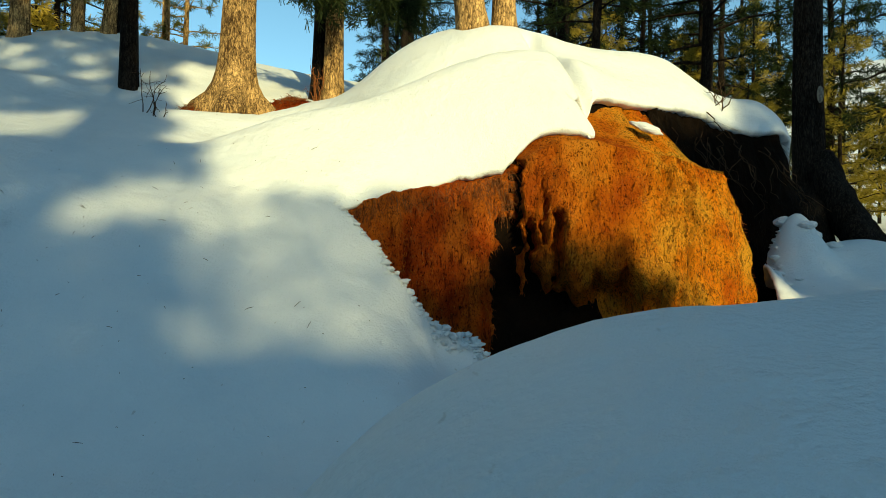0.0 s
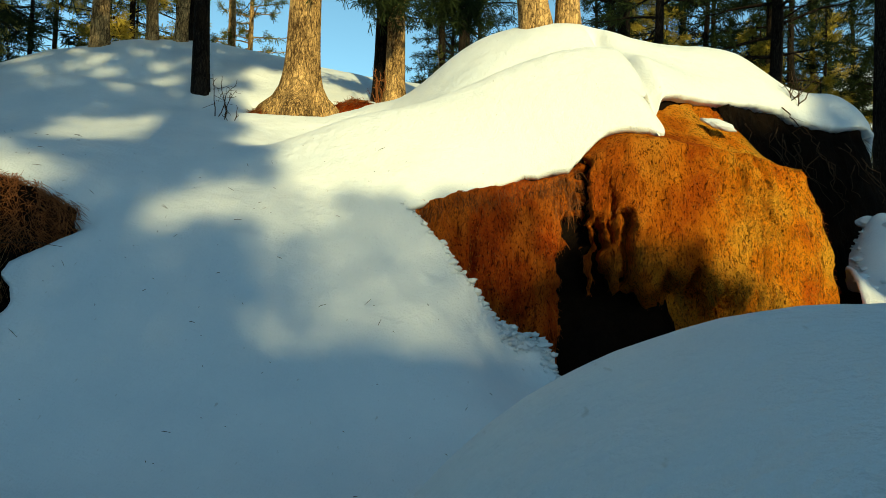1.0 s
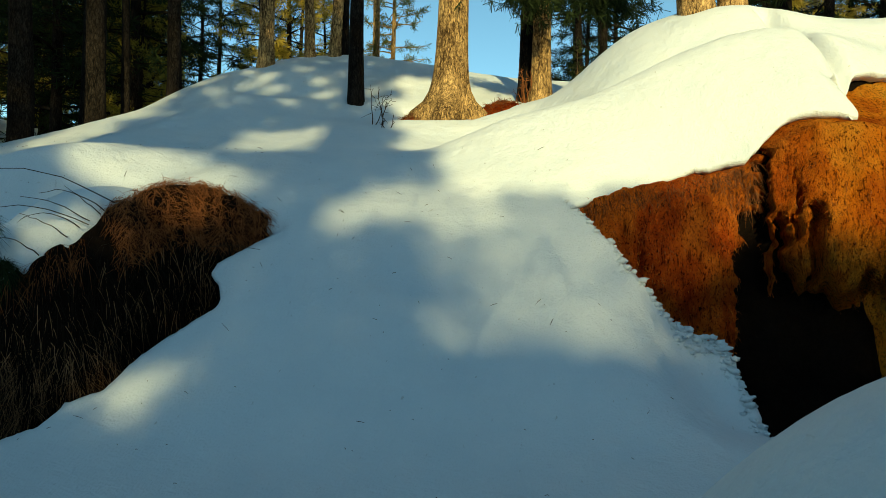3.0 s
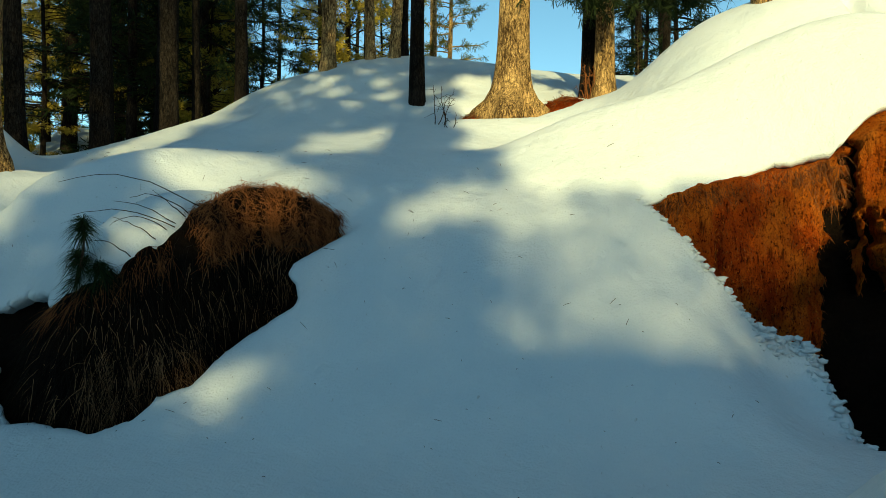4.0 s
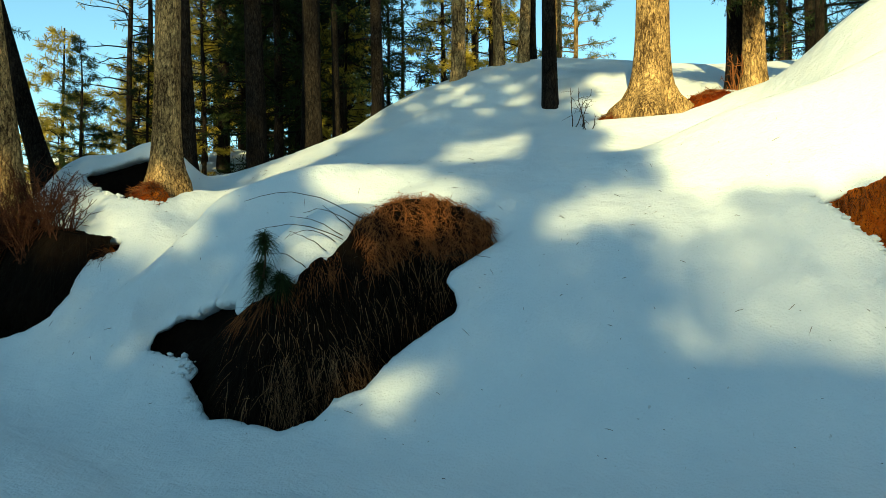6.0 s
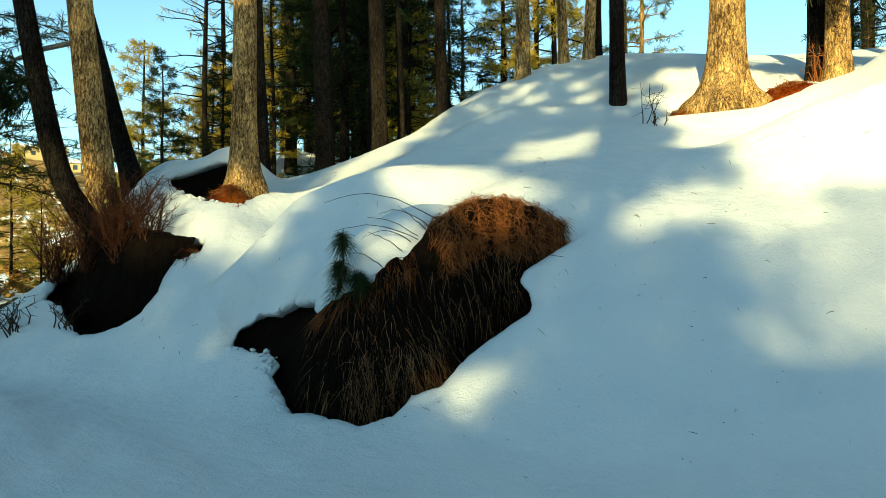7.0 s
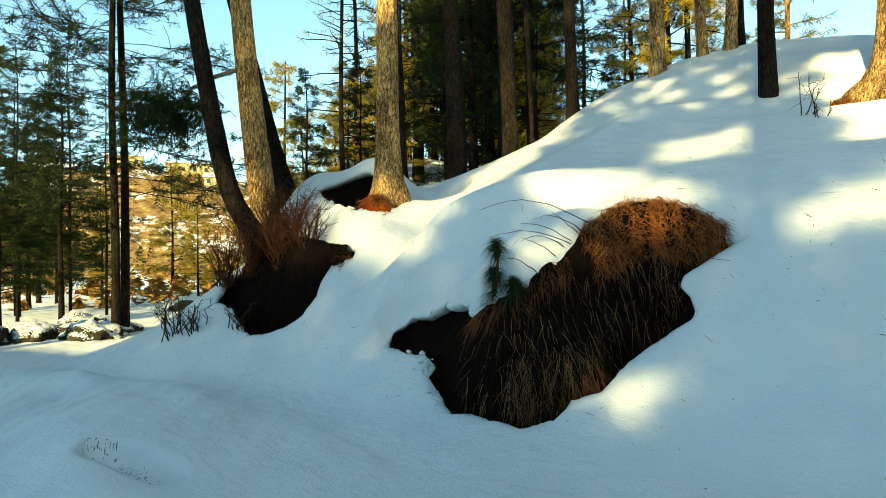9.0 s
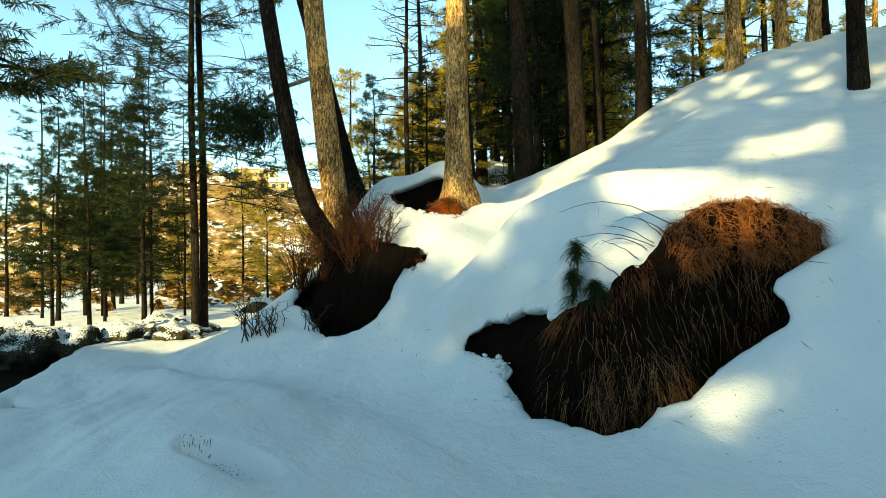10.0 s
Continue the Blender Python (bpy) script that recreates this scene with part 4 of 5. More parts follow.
G_WEST, G_MID, G_SHEAF, G_GAP, G_TUSS, G_END = (column_at(GRASS_GRID, 8, x, y) for x, y in ((-5.4, 3.1), (-4.75, 3.0), (-4.4, 3.08), (-4.16, 3.4), (-4.08, 3.64), (-3.36, 4.46)))
for rows, columns, count, length, seed, width, push, mat, label in (
        ((7, 44), (G_WEST, G_END), 3000, (0.10, 0.32), 8, 0.004, 0.4, SHADED_FIBRE, "dead grass coloured dark for the shade"),
        ((7, 13), (G_MID, G_GAP), 420, (0.06, 0.22), 4, 0.0035, 0.7, STRAW, "reddish dead grass hanging over the brow"),
        ((14, 40), (G_MID, G_TUSS), 300, (0.06, 0.2), 15, 0.003, 0.35, PALE_STRAW, "thin strands of dead grass down the face"),
        ((26, 41), (G_SHEAF - 4, G_GAP + 6), 480, (0.10, 0.26), 5, 0.0032, 0.45, PALE_STRAW, "drooping sheaf of dead grass on the lower face"),
        ((14, 30), (G_TUSS, G_END), 300, (0.06, 0.22), 16, 0.0032, 0.4, PALE_STRAW, "dead grass trailing below the tussock")):
    v, f = drape(GRASS_GRID, rows, count, length, seed, width, push, columns)
    put("grass_fringe", mesh_of("grass_fringe", v, f, mat, True), grass_bank, label, kind="stuff")


def tussock():
    """A rounded pad of combed dead grass that lies over the top of the grass bank."""
    rng = np.random.default_rng(7)
    g = GRASS_GRID[3:17, G_TUSS - 4:G_END + 1].copy()
    rows, cols = g.shape[:2]
    along = unit(np.gradient(g, axis=1) + 1e-9)
    out = np.stack([along[:, :, 1], -along[:, :, 0], 0 * along[:, :, 0]], -1)
    r, c = np.meshgrid(np.linspace(0, 1, rows), np.linspace(0, 1, cols), indexing="ij")
    swell = np.sin(np.pi * r ** 0.7) ** 0.6 * np.sin(np.pi * np.clip(c, 0.02, 0.98)) ** 0.4
    g = g + out * (0.08 * swell)[:, :, None]
    g[:, :, 2] += 0.07 * swell * (1 - r) + 0.015 * lattice(c * 9, r * 9, 5) - 0.05 * (1 - swell)
    idx = np.arange(rows * cols).reshape(rows, cols)
    quads = np.stack([idx[:-1, :-1], idx[1:, :-1], idx[1:, 1:], idx[:-1, 1:]], -1).reshape(-1, 4)
    pad = thing("grass_tussock", (0, 0, 0), "flattened rust-brown tussock of dead grass in the snow", "grass")
    put("sod", mesh_of("sod", g.reshape(-1, 3), quads, SHADED_SOIL), pad)
    n = 5600
    i, j = rng.integers(0, rows, n), rng.integers(0, cols, n)
    root = g[i, j] + rng.normal(size=(n, 3)) * 0.02
    way = out[i, j] * 0.5 + along[i, j] * rng.normal(size=(n, 1)) * 0.9 + np.array([0, 0, -0.5]) + rng.normal(size=(n, 3)) * 0.45
    v, f = blades(root + out[i, j] * 0.015 + np.array([0, 0, 0.012]), way, rng.uniform(0.04, 0.13, n), np.full(n, 0.0045), np.full(n, 0.3), rng)
    put("grass_thatch", mesh_of("grass_thatch", v, f, STRAW, True), pad, "combed dead grass", kind="stuff")


tussock()


def long_stems():
    """Single dry stems that arch out from the tussock."""
    rng = np.random.default_rng(12)
    for x, y, z, dx, dy, dz, arch in [(-4.05, 3.56, 1.64, -0.52, -0.75, 0.05, 0.17), (-4.12, 3.4, 1.48, -0.45, -0.5, 0.02, 0.10), (-4.1, 3.5, 1.58, -0.25, -0.3, 0.06, 0.10), (-4.14, 3.42, 1.5, -0.22, -0.35, 0.12, 0.06), (-4.16, 3.36, 1.45, -0.3, -0.2, 0.02, 0.09),
                                      (-3.5, 3.92, 1.33, 0.38, 0.1, -0.02, 0.02), (-4.2, 3.3, 1.38, -0.2, -0.2, 0.14, 0.03), (-4.1, 3.48, 1.55, -0.12, -0.2, 0.18, 0.02), (-4.28, 3.15, 1.25, -0.25, -0.15, 0.1, 0.05), (-4.45, 2.98, 1.1, -0.2, -0.05, 0.12, 0.03)]:
        pts = [np.array([x + dx * s, y + dy * s, z + dz * s + arch * math.sin(s * 2.7)]) + rng.normal(size=3) * 0.004 for s in np.linspace(0, 1, 9)]
        v, f = tube(pts, np.linspace(0.0045, 0.0016, 9), 5)
        put("arching_grass", mesh_of("arching_grass", v, f, TWIG), label="single long arching dry grass over snow", category="dry grass", group="long arching grass")


long_stems()


def needle_sprig(x, y, z, height, seed, lean):
    rng = np.random.default_rng(seed)
    sprig = thing("pine_sapling", (x, y, z), "small pine sapling with a drooping brush of dark needles", "sapling")
    pts = [np.array([lean * s * height + 0.10 * math.sin(s * 2), 0.03 * s, height * s]) for s in np.linspace(0, 1, 8)]
    v, f = tube(pts, np.linspace(0.012, 0.006, 8), 6)
    put("stem", mesh_of("stem", v, f, TWIG), sprig)
    n = 620
    s = np.where(rng.uniform(size=n) < 0.72, rng.uniform(0.78, 1.0, n), rng.uniform(0.05, 0.45, n))
    c = np.array([[np.interp(k, np.linspace(0, 1, 8), [p[q] for p in pts]) for q in range(3)] for k in s])
    way = unit(rng.normal(size=(n, 3)) * 0.8 + np.array([0, 0, 0.25]))
    way[:, 2] -= 0.5 * (s < 0.8)
    v, f = blades(c, way, rng.uniform(0.09, 0.17, n), np.full(n, 0.0045), np.full(n, 0.6), rng)
    put("needles", mesh_of("needles", v, f, NEEDLE, True), sprig, kind="stuff")


needle_sprig(-4.62, 2.98, 1.02, 0.5, 3, -0.12)
needle_sprig(-4.70, 3.0, 0.95, 0.34, 4, -0.15)
needle_sprig(-4.5, 2.95, 0.95, 0.25, 5, 0.1)


def shrub(name, x, y, seed, stems, height, spread_r, label, mat=None, sink=0.05, flat=0.0, twigs=5):
    """A leafless bush: forking thin stems, each a part."""
    rng = np.random.default_rng(seed)
    bush = thing(name, (x, y, height_at(x, y) - sink), label, "shrub")
    for i in range(stems):
        a = rng.uniform(0, 6.283)
        h = height * rng.uniform(0.55, 1.1)
        tip = np.array([math.cos(a) * spread_r * rng.uniform(0.3, 1), math.sin(a) * spread_r * rng.uniform(0.3, 1), h * (1 - flat)])
        root = np.array([rng.normal() * 0.06, rng.normal() * 0.06, 0.0])
        pts = [root + (tip - root) * s + np.array([0, 0, 0.12 * h * math.sin(s * 3)]) + rng.normal(size=3) * 0.012 for s in np.linspace(0, 1, 6)]
        pieces = [tube(pts, np.linspace(0.008, 0.0028, 6), 4)]
        for j in range(twigs):
            k = rng.uniform(0.3, 0.95)
            b = np.array([np.interp(k, np.linspace(0, 1, 6), [p[q] for p in pts]) for q in range(3)])
            e = b + unit(rng.normal(size=3) + np.array([0, 0, 0.5])) * h * rng.uniform(0.15, 0.35)
            pieces.append(tube([b, (b + e) / 2 + rng.normal(size=3) * 0.01, e], [0.004, 0.003, 0.002], 3))
        v, f = joined(pieces)
        put("stem", mesh_of("stem", v, f, mat or TWIG), bush)
    return bush


shrub("bare_shrub", -3.72, 7.7, 5, 4, 0.55, 0.25, "small leafless twiggy shrub poking out of the snow", twigs=7)
shrub("bare_shrub", -3.5, 7.55, 6, 3, 0.25, 0.12, "tiny leafless shrub in the snow")
shrub("bare_shrub", -8.3, 2.95, 7, 50, 0.8, 0.6, "reddish-brown leafless thicket over a dark hollow", THICKET, sink=-0.02, twigs=8)
shrub("bare_shrub", -8.85, 2.8, 8, 46, 0.9, 0.6, "reddish-brown leafless thicket over a dark hollow", THICKET, sink=-0.02, twigs=8)
shrub("bare_shrub", -7.95, 3.1, 13, 30, 0.7, 0.45, "reddish-brown leafless thicket over a dark hollow", THICKET, sink=-0.02, twigs=8)
shrub("bare_shrub", -8.75, 3.3, 16, 36, 0.75, 0.5, "reddish-brown leafless thicket against a snow bank", THICKET, sink=0.05, twigs=8)
shrub("bare_shrub", -9.5, 2.7, 17, 36, 0.8, 0.5, "reddish-brown leafless thicket at a pine foot", THICKET, sink=0.05, twigs=8)
shrub("bare_shrub", -9.35, 1.9, 9, 16, 0.6, 0.45, "low leafless shrub in shaded snow")
shrub("bare_shrub", -9.0, 2.1, 10, 12, 0.45, 0.35, "low leafless shrub in shaded snow")
shrub("bare_shrub", -8.35, 2.4, 14, 10, 0.3, 0.25, "low leafless shrub in shaded snow")
shrub("bare_shrub", -1.95, 9.5, 11, 10, 0.5, 0.3, "dry golden twigs beside a pine trunk", STRAW)
shrub("bare_shrub", 3.35, 7.5, 15, 8, 0.4, 0.4, "dry twigs at the edge of a snow cap")


def litter_heap(x, y, rx, ry, rise, seed, label):
    """A low heap of rust-red needles and bark at a trunk's foot."""
    rng = np.random.default_rng(seed)
    n, m = 10, 30
    verts, faces = [], []
    for i in range(n + 1):
        k = i / n
        for j in range(m):
            a = 2 * math.pi * j / m
            w = 1 + 0.12 * math.sin(2 * a + seed) + 0.07 * math.sin(5 * a + seed)
            px, py = x + rx * k * w * math.cos(a), y + ry * k * w * math.sin(a)
            verts.append((px, py, height_at(px, py) - 0.16 + rise * (1 - k * k) + 0.02 * rng.normal()))
    for i in range(n):
        for j in range(m):
            faces.append((i * m + j, i * m + (j + 1) % m, (i + 1) * m + (j + 1) % m, (i + 1) * m + j))
    heap = thing("needle_litter", (0, 0, 0), label, "litter")
    verts = np.array(verts)
    put("duff", mesh_of("duff", verts, np.array(faces), BANK), heap)
    pick = verts[rng.integers(0, len(verts), 1200)]
    v, f = blades(pick, rng.normal(size=(1200, 3)) * np.array([1, 1, 0.5]) + np.array([0, -0.4, 0.1]), rng.uniform(0.05, 0.16, 1200), np.full(1200, 0.006), np.full(1200, 0.3), rng)
    put("needles", mesh_of("needles", v, f, STRAW, True), heap, kind="stuff")


litter_heap(-7.66, 4.02, 0.42, 0.2, 0.2, 3, "rust-red needle litter round the foot of a pine")
litter_heap(-2.25, 9.0, 0.55, 0.3, 0.2, 4, "rust-red earth and litter beside a pine")
litter_heap(-3.5, 8.6, 0.3, 0.25, 0.12, 5, "dark needle litter at a pine's flared roots")
litter_heap(-7.45, 3.3, 0.24, 0.10, 0.08, 6, "red-brown clod of earth at the snow's edge")


def lump(name, x, y, size, seed, mat, label, category, sink=0.3, group=""):
    """A rough boulder or clod from a dented sphere."""
    bm = bmesh.new()
    bmesh.ops.create_icosphere(bm, subdivisions=4, radius=1.0)
    co = np.array([v.co[:] for v in bm.verts])
    r = 1 + 0.22 * lattice(co[:, 0] * 1.3 + seed, co[:, 1] * 1.3 + co[:, 2], seed) + (0.16 if mat == DUSTED else 0.07) * lattice(co[:, 0] * 5 + co[:, 2] * 3, co[:, 1] * 5 - co[:, 2] * 2, seed + 1)
    co = co * r[:, None] * np.array(size)
    for v, c in zip(bm.verts, co):
        v.co = c
    for f in bm.faces:
        f.smooth = True
    me = bpy.data.meshes.new(name)
    bm.to_mesh(me)
    bm.free()
    me.materials.append(mat)
    z = height_at(x, y) - size[2] * sink
    ob = put(name, me, label=label, category=category, group=group)
    ob.location = (x, y, z)


for k, (x, y, w, d, h) in enumerate([(-14.4, 1.0, 0.8, 0.5, 0.3), (-13.8, 1.9, 1.0, 0.55, 0.3), (-14.2, 0.2, 0.9, 0.6, 0.42), (-16.0, 2.2, 0.8, 0.5, 0.34), (-13.9, -0.5, 0.7, 0.6, 0.5), (-14.1, 2.5, 0.5, 0.4, 0.24), (-14.5, 1.45, 0.5, 0.4, 0.26)]):
    lump("boulder", x, y, (w, d, h), 40 + k, DUSTED, "dark mossy boulder dusted with snow", "boulder", 0.2, "boulders")
lump("boulder", -18.5, 5.2, (0.6, 0.45, 0.3), 60, ROCK, "sunlit brown boulder in snow", "boulder", 0.2, "boulders")
lump("boulder", -20.5, 7.2, (0.9, 0.6, 0.3), 61, DUSTED, "sunlit brown boulder in snow", "boulder", 0.2, "boulders")
for k, (x, y, w) in enumerate([(3.5, 6.5, 0.08), (3.85, 6.5, 0.12), (4.0, 6.8, 0.2), (4.4, 6.9, 0.12), (3.35, 6.15, 0.05), (3.45, 6.35, 0.10), (3.75, 6.75, 0.16), (3.3, 5.9, 0.07), (4.15, 7.05, 0.14), (3.6, 6.2, 0.06)]):
    lump("snow_clod", x, y, (w * 0.75, w * 0.55, w * 0.35), 70 + k, SNOW, "crumbled clod of fallen snow below the bank", "snow clod", -0.1, "snow clods")
lump("snow_clod", 2.45, 7.0, (0.2, 0.06, 0.04), 90, SNOW, "left-over strip of snow on brown earth", "snow clod", 0.0, "snow clods")
bpy.data.objects["snow_clod.010"].matrix_basis = pose(2.06, 6.3, 2.68, 22, 24, -38)


def snow_litter():
    """Fallen needles, bark crumbs and bits of twig lying on the snow."""
    rng = np.random.default_rng(88)
    pieces = []
    while len(pieces) < 220:
        x, y = rng.uniform(-8.5, -0.1), rng.uniform(2.4, 6.0)
        if float(openings_gap(np.array([x]), np.array([y]))[0]) < 0.08:
            continue
        a, n = rng.uniform(0, 6.283), 0.012 + 0.07 * rng.uniform() ** 3
        pts = []
        for s in (-0.5, 0.1, 0.5):
            px, py = x + math.cos(a) * n * s, y + math.sin(a) * n * s * 0.7
            pts.append((px, py, height_at(px, py) + 0.004 + (0.003 if s == 0.1 else 0.0)))
        pieces.append(tube(pts, [0.0015, 0.002, 0.001], 4))
    v, f = joined(pieces)
    put("snow_litter", mesh_of("snow_litter", v, f, TWIG), label="fallen needles and twig bits scattered on the snow", category="litter", kind="stuff")


snow_litter()


def crumbs(path, count, seed, reach, label):
    """Loose crumbs of crusted snow along a melted edge."""
    rng = np.random.default_rng(seed)
    path = np.array(path, float)
    bm = bmesh.new()
    bmesh.ops.create_icosphere(bm, subdivisions=2, radius=1.0)
    ball = np.array([v.co[:] for v in bm.verts])
    tris = np.array([[v.index for v in f.verts] for f in bm.faces])
    bm.free()
    pieces = []
    while len(pieces) < count:
        k = rng.integers(0, len(path) - 1)
        x, y = path[k] + (path[k + 1] - path[k]) * rng.uniform() + rng.normal(size=2) * reach
        gap = float(openings_gap(np.array([x]), np.array([y]))[0])
        if gap < -0.01 or gap > 0.12:
            continue
        r = 0.008 + 0.03 * rng.uniform() ** 3
        shape = ball * (1 + 0.22 * rng.normal(size=(len(ball), 1))) * np.array([1.2, 1.0, 0.7]) * r
        pieces.append((shape + np.array([x, y, height_at(x, y) - 0.07 * math.exp(-max(gap, 0) / 0.07) + 0.2 * r]), tris))
    v, f = joined(pieces)
    put("snow_crumbs", mesh_of("snow_crumbs", v, f, SNOW, True), label=label, category="snow", kind="stuff")


crumbs(BANK_OPENING[:10], 260, 5, 0.05, "loose crumbs of crusted snow along the bank's edge")
crumbs(GRASS_OPENING[:6], 45, 7, 0.05, "loose crumbs of crusted snow along the grassy hollow")
crumbs(ROOT_OPENING[:6], 90, 8, 0.05, "loose crumbs of snow beside a root hollow")
crumbs([(3.2, 6.1), (3.55, 6.7), (4.0, 7.1), (4.7, 7.5)], 160, 9, 0.06, "loose crumbs of snow below the dark bank")
for k, (x, y, w) in enumerate([(-5.3, 0.33, 0.07), (-5.15, 0.4, 0.05), (-5.45, 0.3, 0.05)]):
    lump("snow_clod", x, y, (w * 1.4, w, w * 0.8), 93 + k, SNOW, "icy crumbled snow in a melted sink", "snow clod", 2.0, "snow clods")


def sink_dirt():
    """Bark crumbs and needles that the thaw has gathered in the snow sink."""
    rng = np.random.default_rng(17)
    pieces = []
    while len(pieces) < 260:
        a, r = rng.uniform(0, 6.283), math.sqrt(rng.uniform())
        u, w = 0.36 * r * math.cos(a), 0.03 + 0.11 * r * math.sin(a)
        x, y = -5.52 + 0.89 * u - 0.46 * w, 0.38 + 0.46 * u + 0.89 * w
        t, n = rng.uniform(0, 6.283), rng.uniform(0.004, 0.013)
        ends = [(x + math.cos(t) * n * k, y + math.sin(t) * n * k) for k in (-0.5, 0.0, 0.5)]
        pieces.append(tube([(p, q, height_at(p, q) + 0.004) for p, q in ends], [0.0012, 0.0025, 0.0012], 4))
    v, f = joined(pieces)
    put("sink_dirt", mesh_of("sink_dirt", v, f, TWIG), label="bark crumbs and needles gathered in a snow sink", category="litter", kind="stuff")


sink_dirt()


# ---- the wood around ----
# unseen trees added on the slope behind the camera to throw its shade; the axes: across the light, up across it,
# towards the sun
ACROSS = np.array([-SUN_FROM.y, SUN_FROM.x, 0.0])
RAISED = np.array([-SUN_FROM.x * math.sin(SUN_ELEVATION), -SUN_FROM.y * math.sin(SUN_ELEVATION), math.cos(SUN_ELEVATION)])
TOWARD = np.array(SUN_WAY)


def ell(u, v, cu, cv, ru, rv, turn=0.0):
    c, s = math.cos(radians(turn)), math.sin(radians(turn))
    a, b = (u - cu) * c + (v - cv) * s, -(u - cu) * s + (v - cv) * c
    return (a / ru) ** 2 + (b / rv) ** 2


def foliage_share(u, v):
    """How thick the boughs hang at a place of the unseen shading wood; its gaps are cut where sun must fall."""
    if v < 1.2 or v > 14.0:
        return 0.0
    if v < 8.3:
        u, v = u + 0.10 * math.sin(7 * v + 2 * u) + 0.06 * math.sin(17 * v), v + 0.08 * math.sin(6 * u + 1) + 0.06 * math.sin(15 * u + 2)
    if u > 6.2:
        return 0.92 if v < 8.5 else 0.6 if v < 11 else 0.0
    if u > 4.9:
        return 1.0 if v < 4.6 else 0.0
    if u < -6.0 and v > 6.7:
        return 0.95 if u > -9.3 else 0.0
    if v > 8.0 and -0.6 <= u < 0.3:
        return 0.9
    if v > 8.3 and -3.4 <= u < -0.6:
        return 0.95 if math.sin(13 * u + 11 * v) + math.sin(9 * u - 27 * v + 1) + math.sin(33 * v + 7 * u) > -1.1 else 0.0
    if v > 8.3:
        return 0.4 if -9.3 < u < -3.4 else 0.0
    if u > 1.7:
        return 1.0 if (v < 2.95 - 1.6 * max(u - 3.45, 0) - 0.5 * max(2.6 - u, 0) and u < 4.05) else (0.3 if (v < 3.5 and u < 2.35) else 0.0)
    if u > 0.42:
        return 0.0 if v > 3.55 else (0.34 if v > 2.95 else (0.375 if v > 2.05 else 0.9))
    if u > -0.45:
        if v > 4.7 - 1.7 * (u + 0.35):
            return 0.0
        if 3.15 < v < 3.85:
            return 0.14
        return 0.375 if (u > -0.2 and 2.05 < v < 3.2) else 0.95
    if u > -1.05 and 3.15 < v < 3.8:
        return 0.16
    for cu, cv, ru, rv, turn in ((-1.85, 5.0, 0.66, 0.54, 30), (-2.7, 3.95, 1.1, 0.38, -20), (-2.02, 1.78, 0.27, 0.17, 15), (-2.25, 3.35, 0.55, 0.25, 0), (-2.8, 2.93, 0.4, 0.15, -20)):
        reach = ell(u, v, cu, cv, ru, rv, turn)
        if reach < 1.15:
            return 0.09 if reach < 0.7 else 0.22
    if ell(u, v, -6.75, 4.75, 0.55, 0.42) < 1:
        return 1.0
    if u < -4.2 and v > min(2.95 - 0.1 * (u + 4.2), 3.1):
        return 0.55 if (v > 4.5 and u < -5.2) else 0.08 if v > 4.15 else 0.18 + 0.16 * (math.sin(5 * u + 9 * v) + math.sin(13 * v - 3 * u) > 0.9)
    if v > 6.4:
        return 0.95 if math.sin(7 * u + 4 * v) + math.sin(5 * u - 10 * v + 1) + math.sin(14 * v + 4 * u) > -0.75 else 0.0
    return 1.0


def shading_tree(u0, depth, lo, hi, low, high, seed, radius, density, size):
    """An unseen pine whose boughs are filled in to shade a span across the light."""
    rng = np.random.default_rng(seed)
    tree = thing("pine_tree", (0, 0, 0), "unseen tall pine set on the slope to block the low sun", "pine tree", "shading pines")
    gx, gy = (ACROSS * u0 + TOWARD * depth)[:2]
    gz, top = height_at(gx, gy), high * math.cos(SUN_ELEVATION) + depth * math.sin(SUN_ELEVATION) - 0.3
    v, f = tube([(gx, gy, gz - 0.5), (gx, gy, max(gz + 0.5, top - 3)), (gx, gy, max(gz + 1.0, top))], [radius * 1.1, radius, radius * 0.8], 14)
    put("trunk", mesh_of("trunk", v, f, SHADED_BARK), tree)
    n = int((hi - lo) * (high - low) * density)
    spots = np.stack([rng.uniform(lo, hi, n), rng.uniform(low, high, n), rng.normal(size=n) * 0.9], 1)
    share = np.array([foliage_share(a, b) for a, b, _ in spots])
    thick = spots[(rng.uniform(size=n) < share) & ((share > 0.38) | (density < 300))]
    # many small tufts where the boughs should only half block the sun
    m = n * 14 if density > 300 else 0
    airy = np.stack([rng.uniform(lo, hi, m), rng.uniform(low, high, m), rng.normal(size=m) * 0.9], 1)
    airy_share = np.array([foliage_share(a, b) for a, b, _ in airy])
    keep = (rng.uniform(size=m) < airy_share) & (airy_share <= 0.38)
    spots = np.concatenate([thick, airy[keep]])
    sizes = np.concatenate([np.full(len(thick), size), np.full(int(keep.sum()), size * 0.265)])
    centres = spots[:, :1] * ACROSS + spots[:, 1:2] * RAISED + (spots[:, 2:] + depth) * TOWARD
    v, f = tufts(centres, unit(rng.normal(size=centres.shape)), sizes, 9, rng)
    put("crown", mesh_of("crown", v, f, NEEDLE, True), tree, kind="stuff")


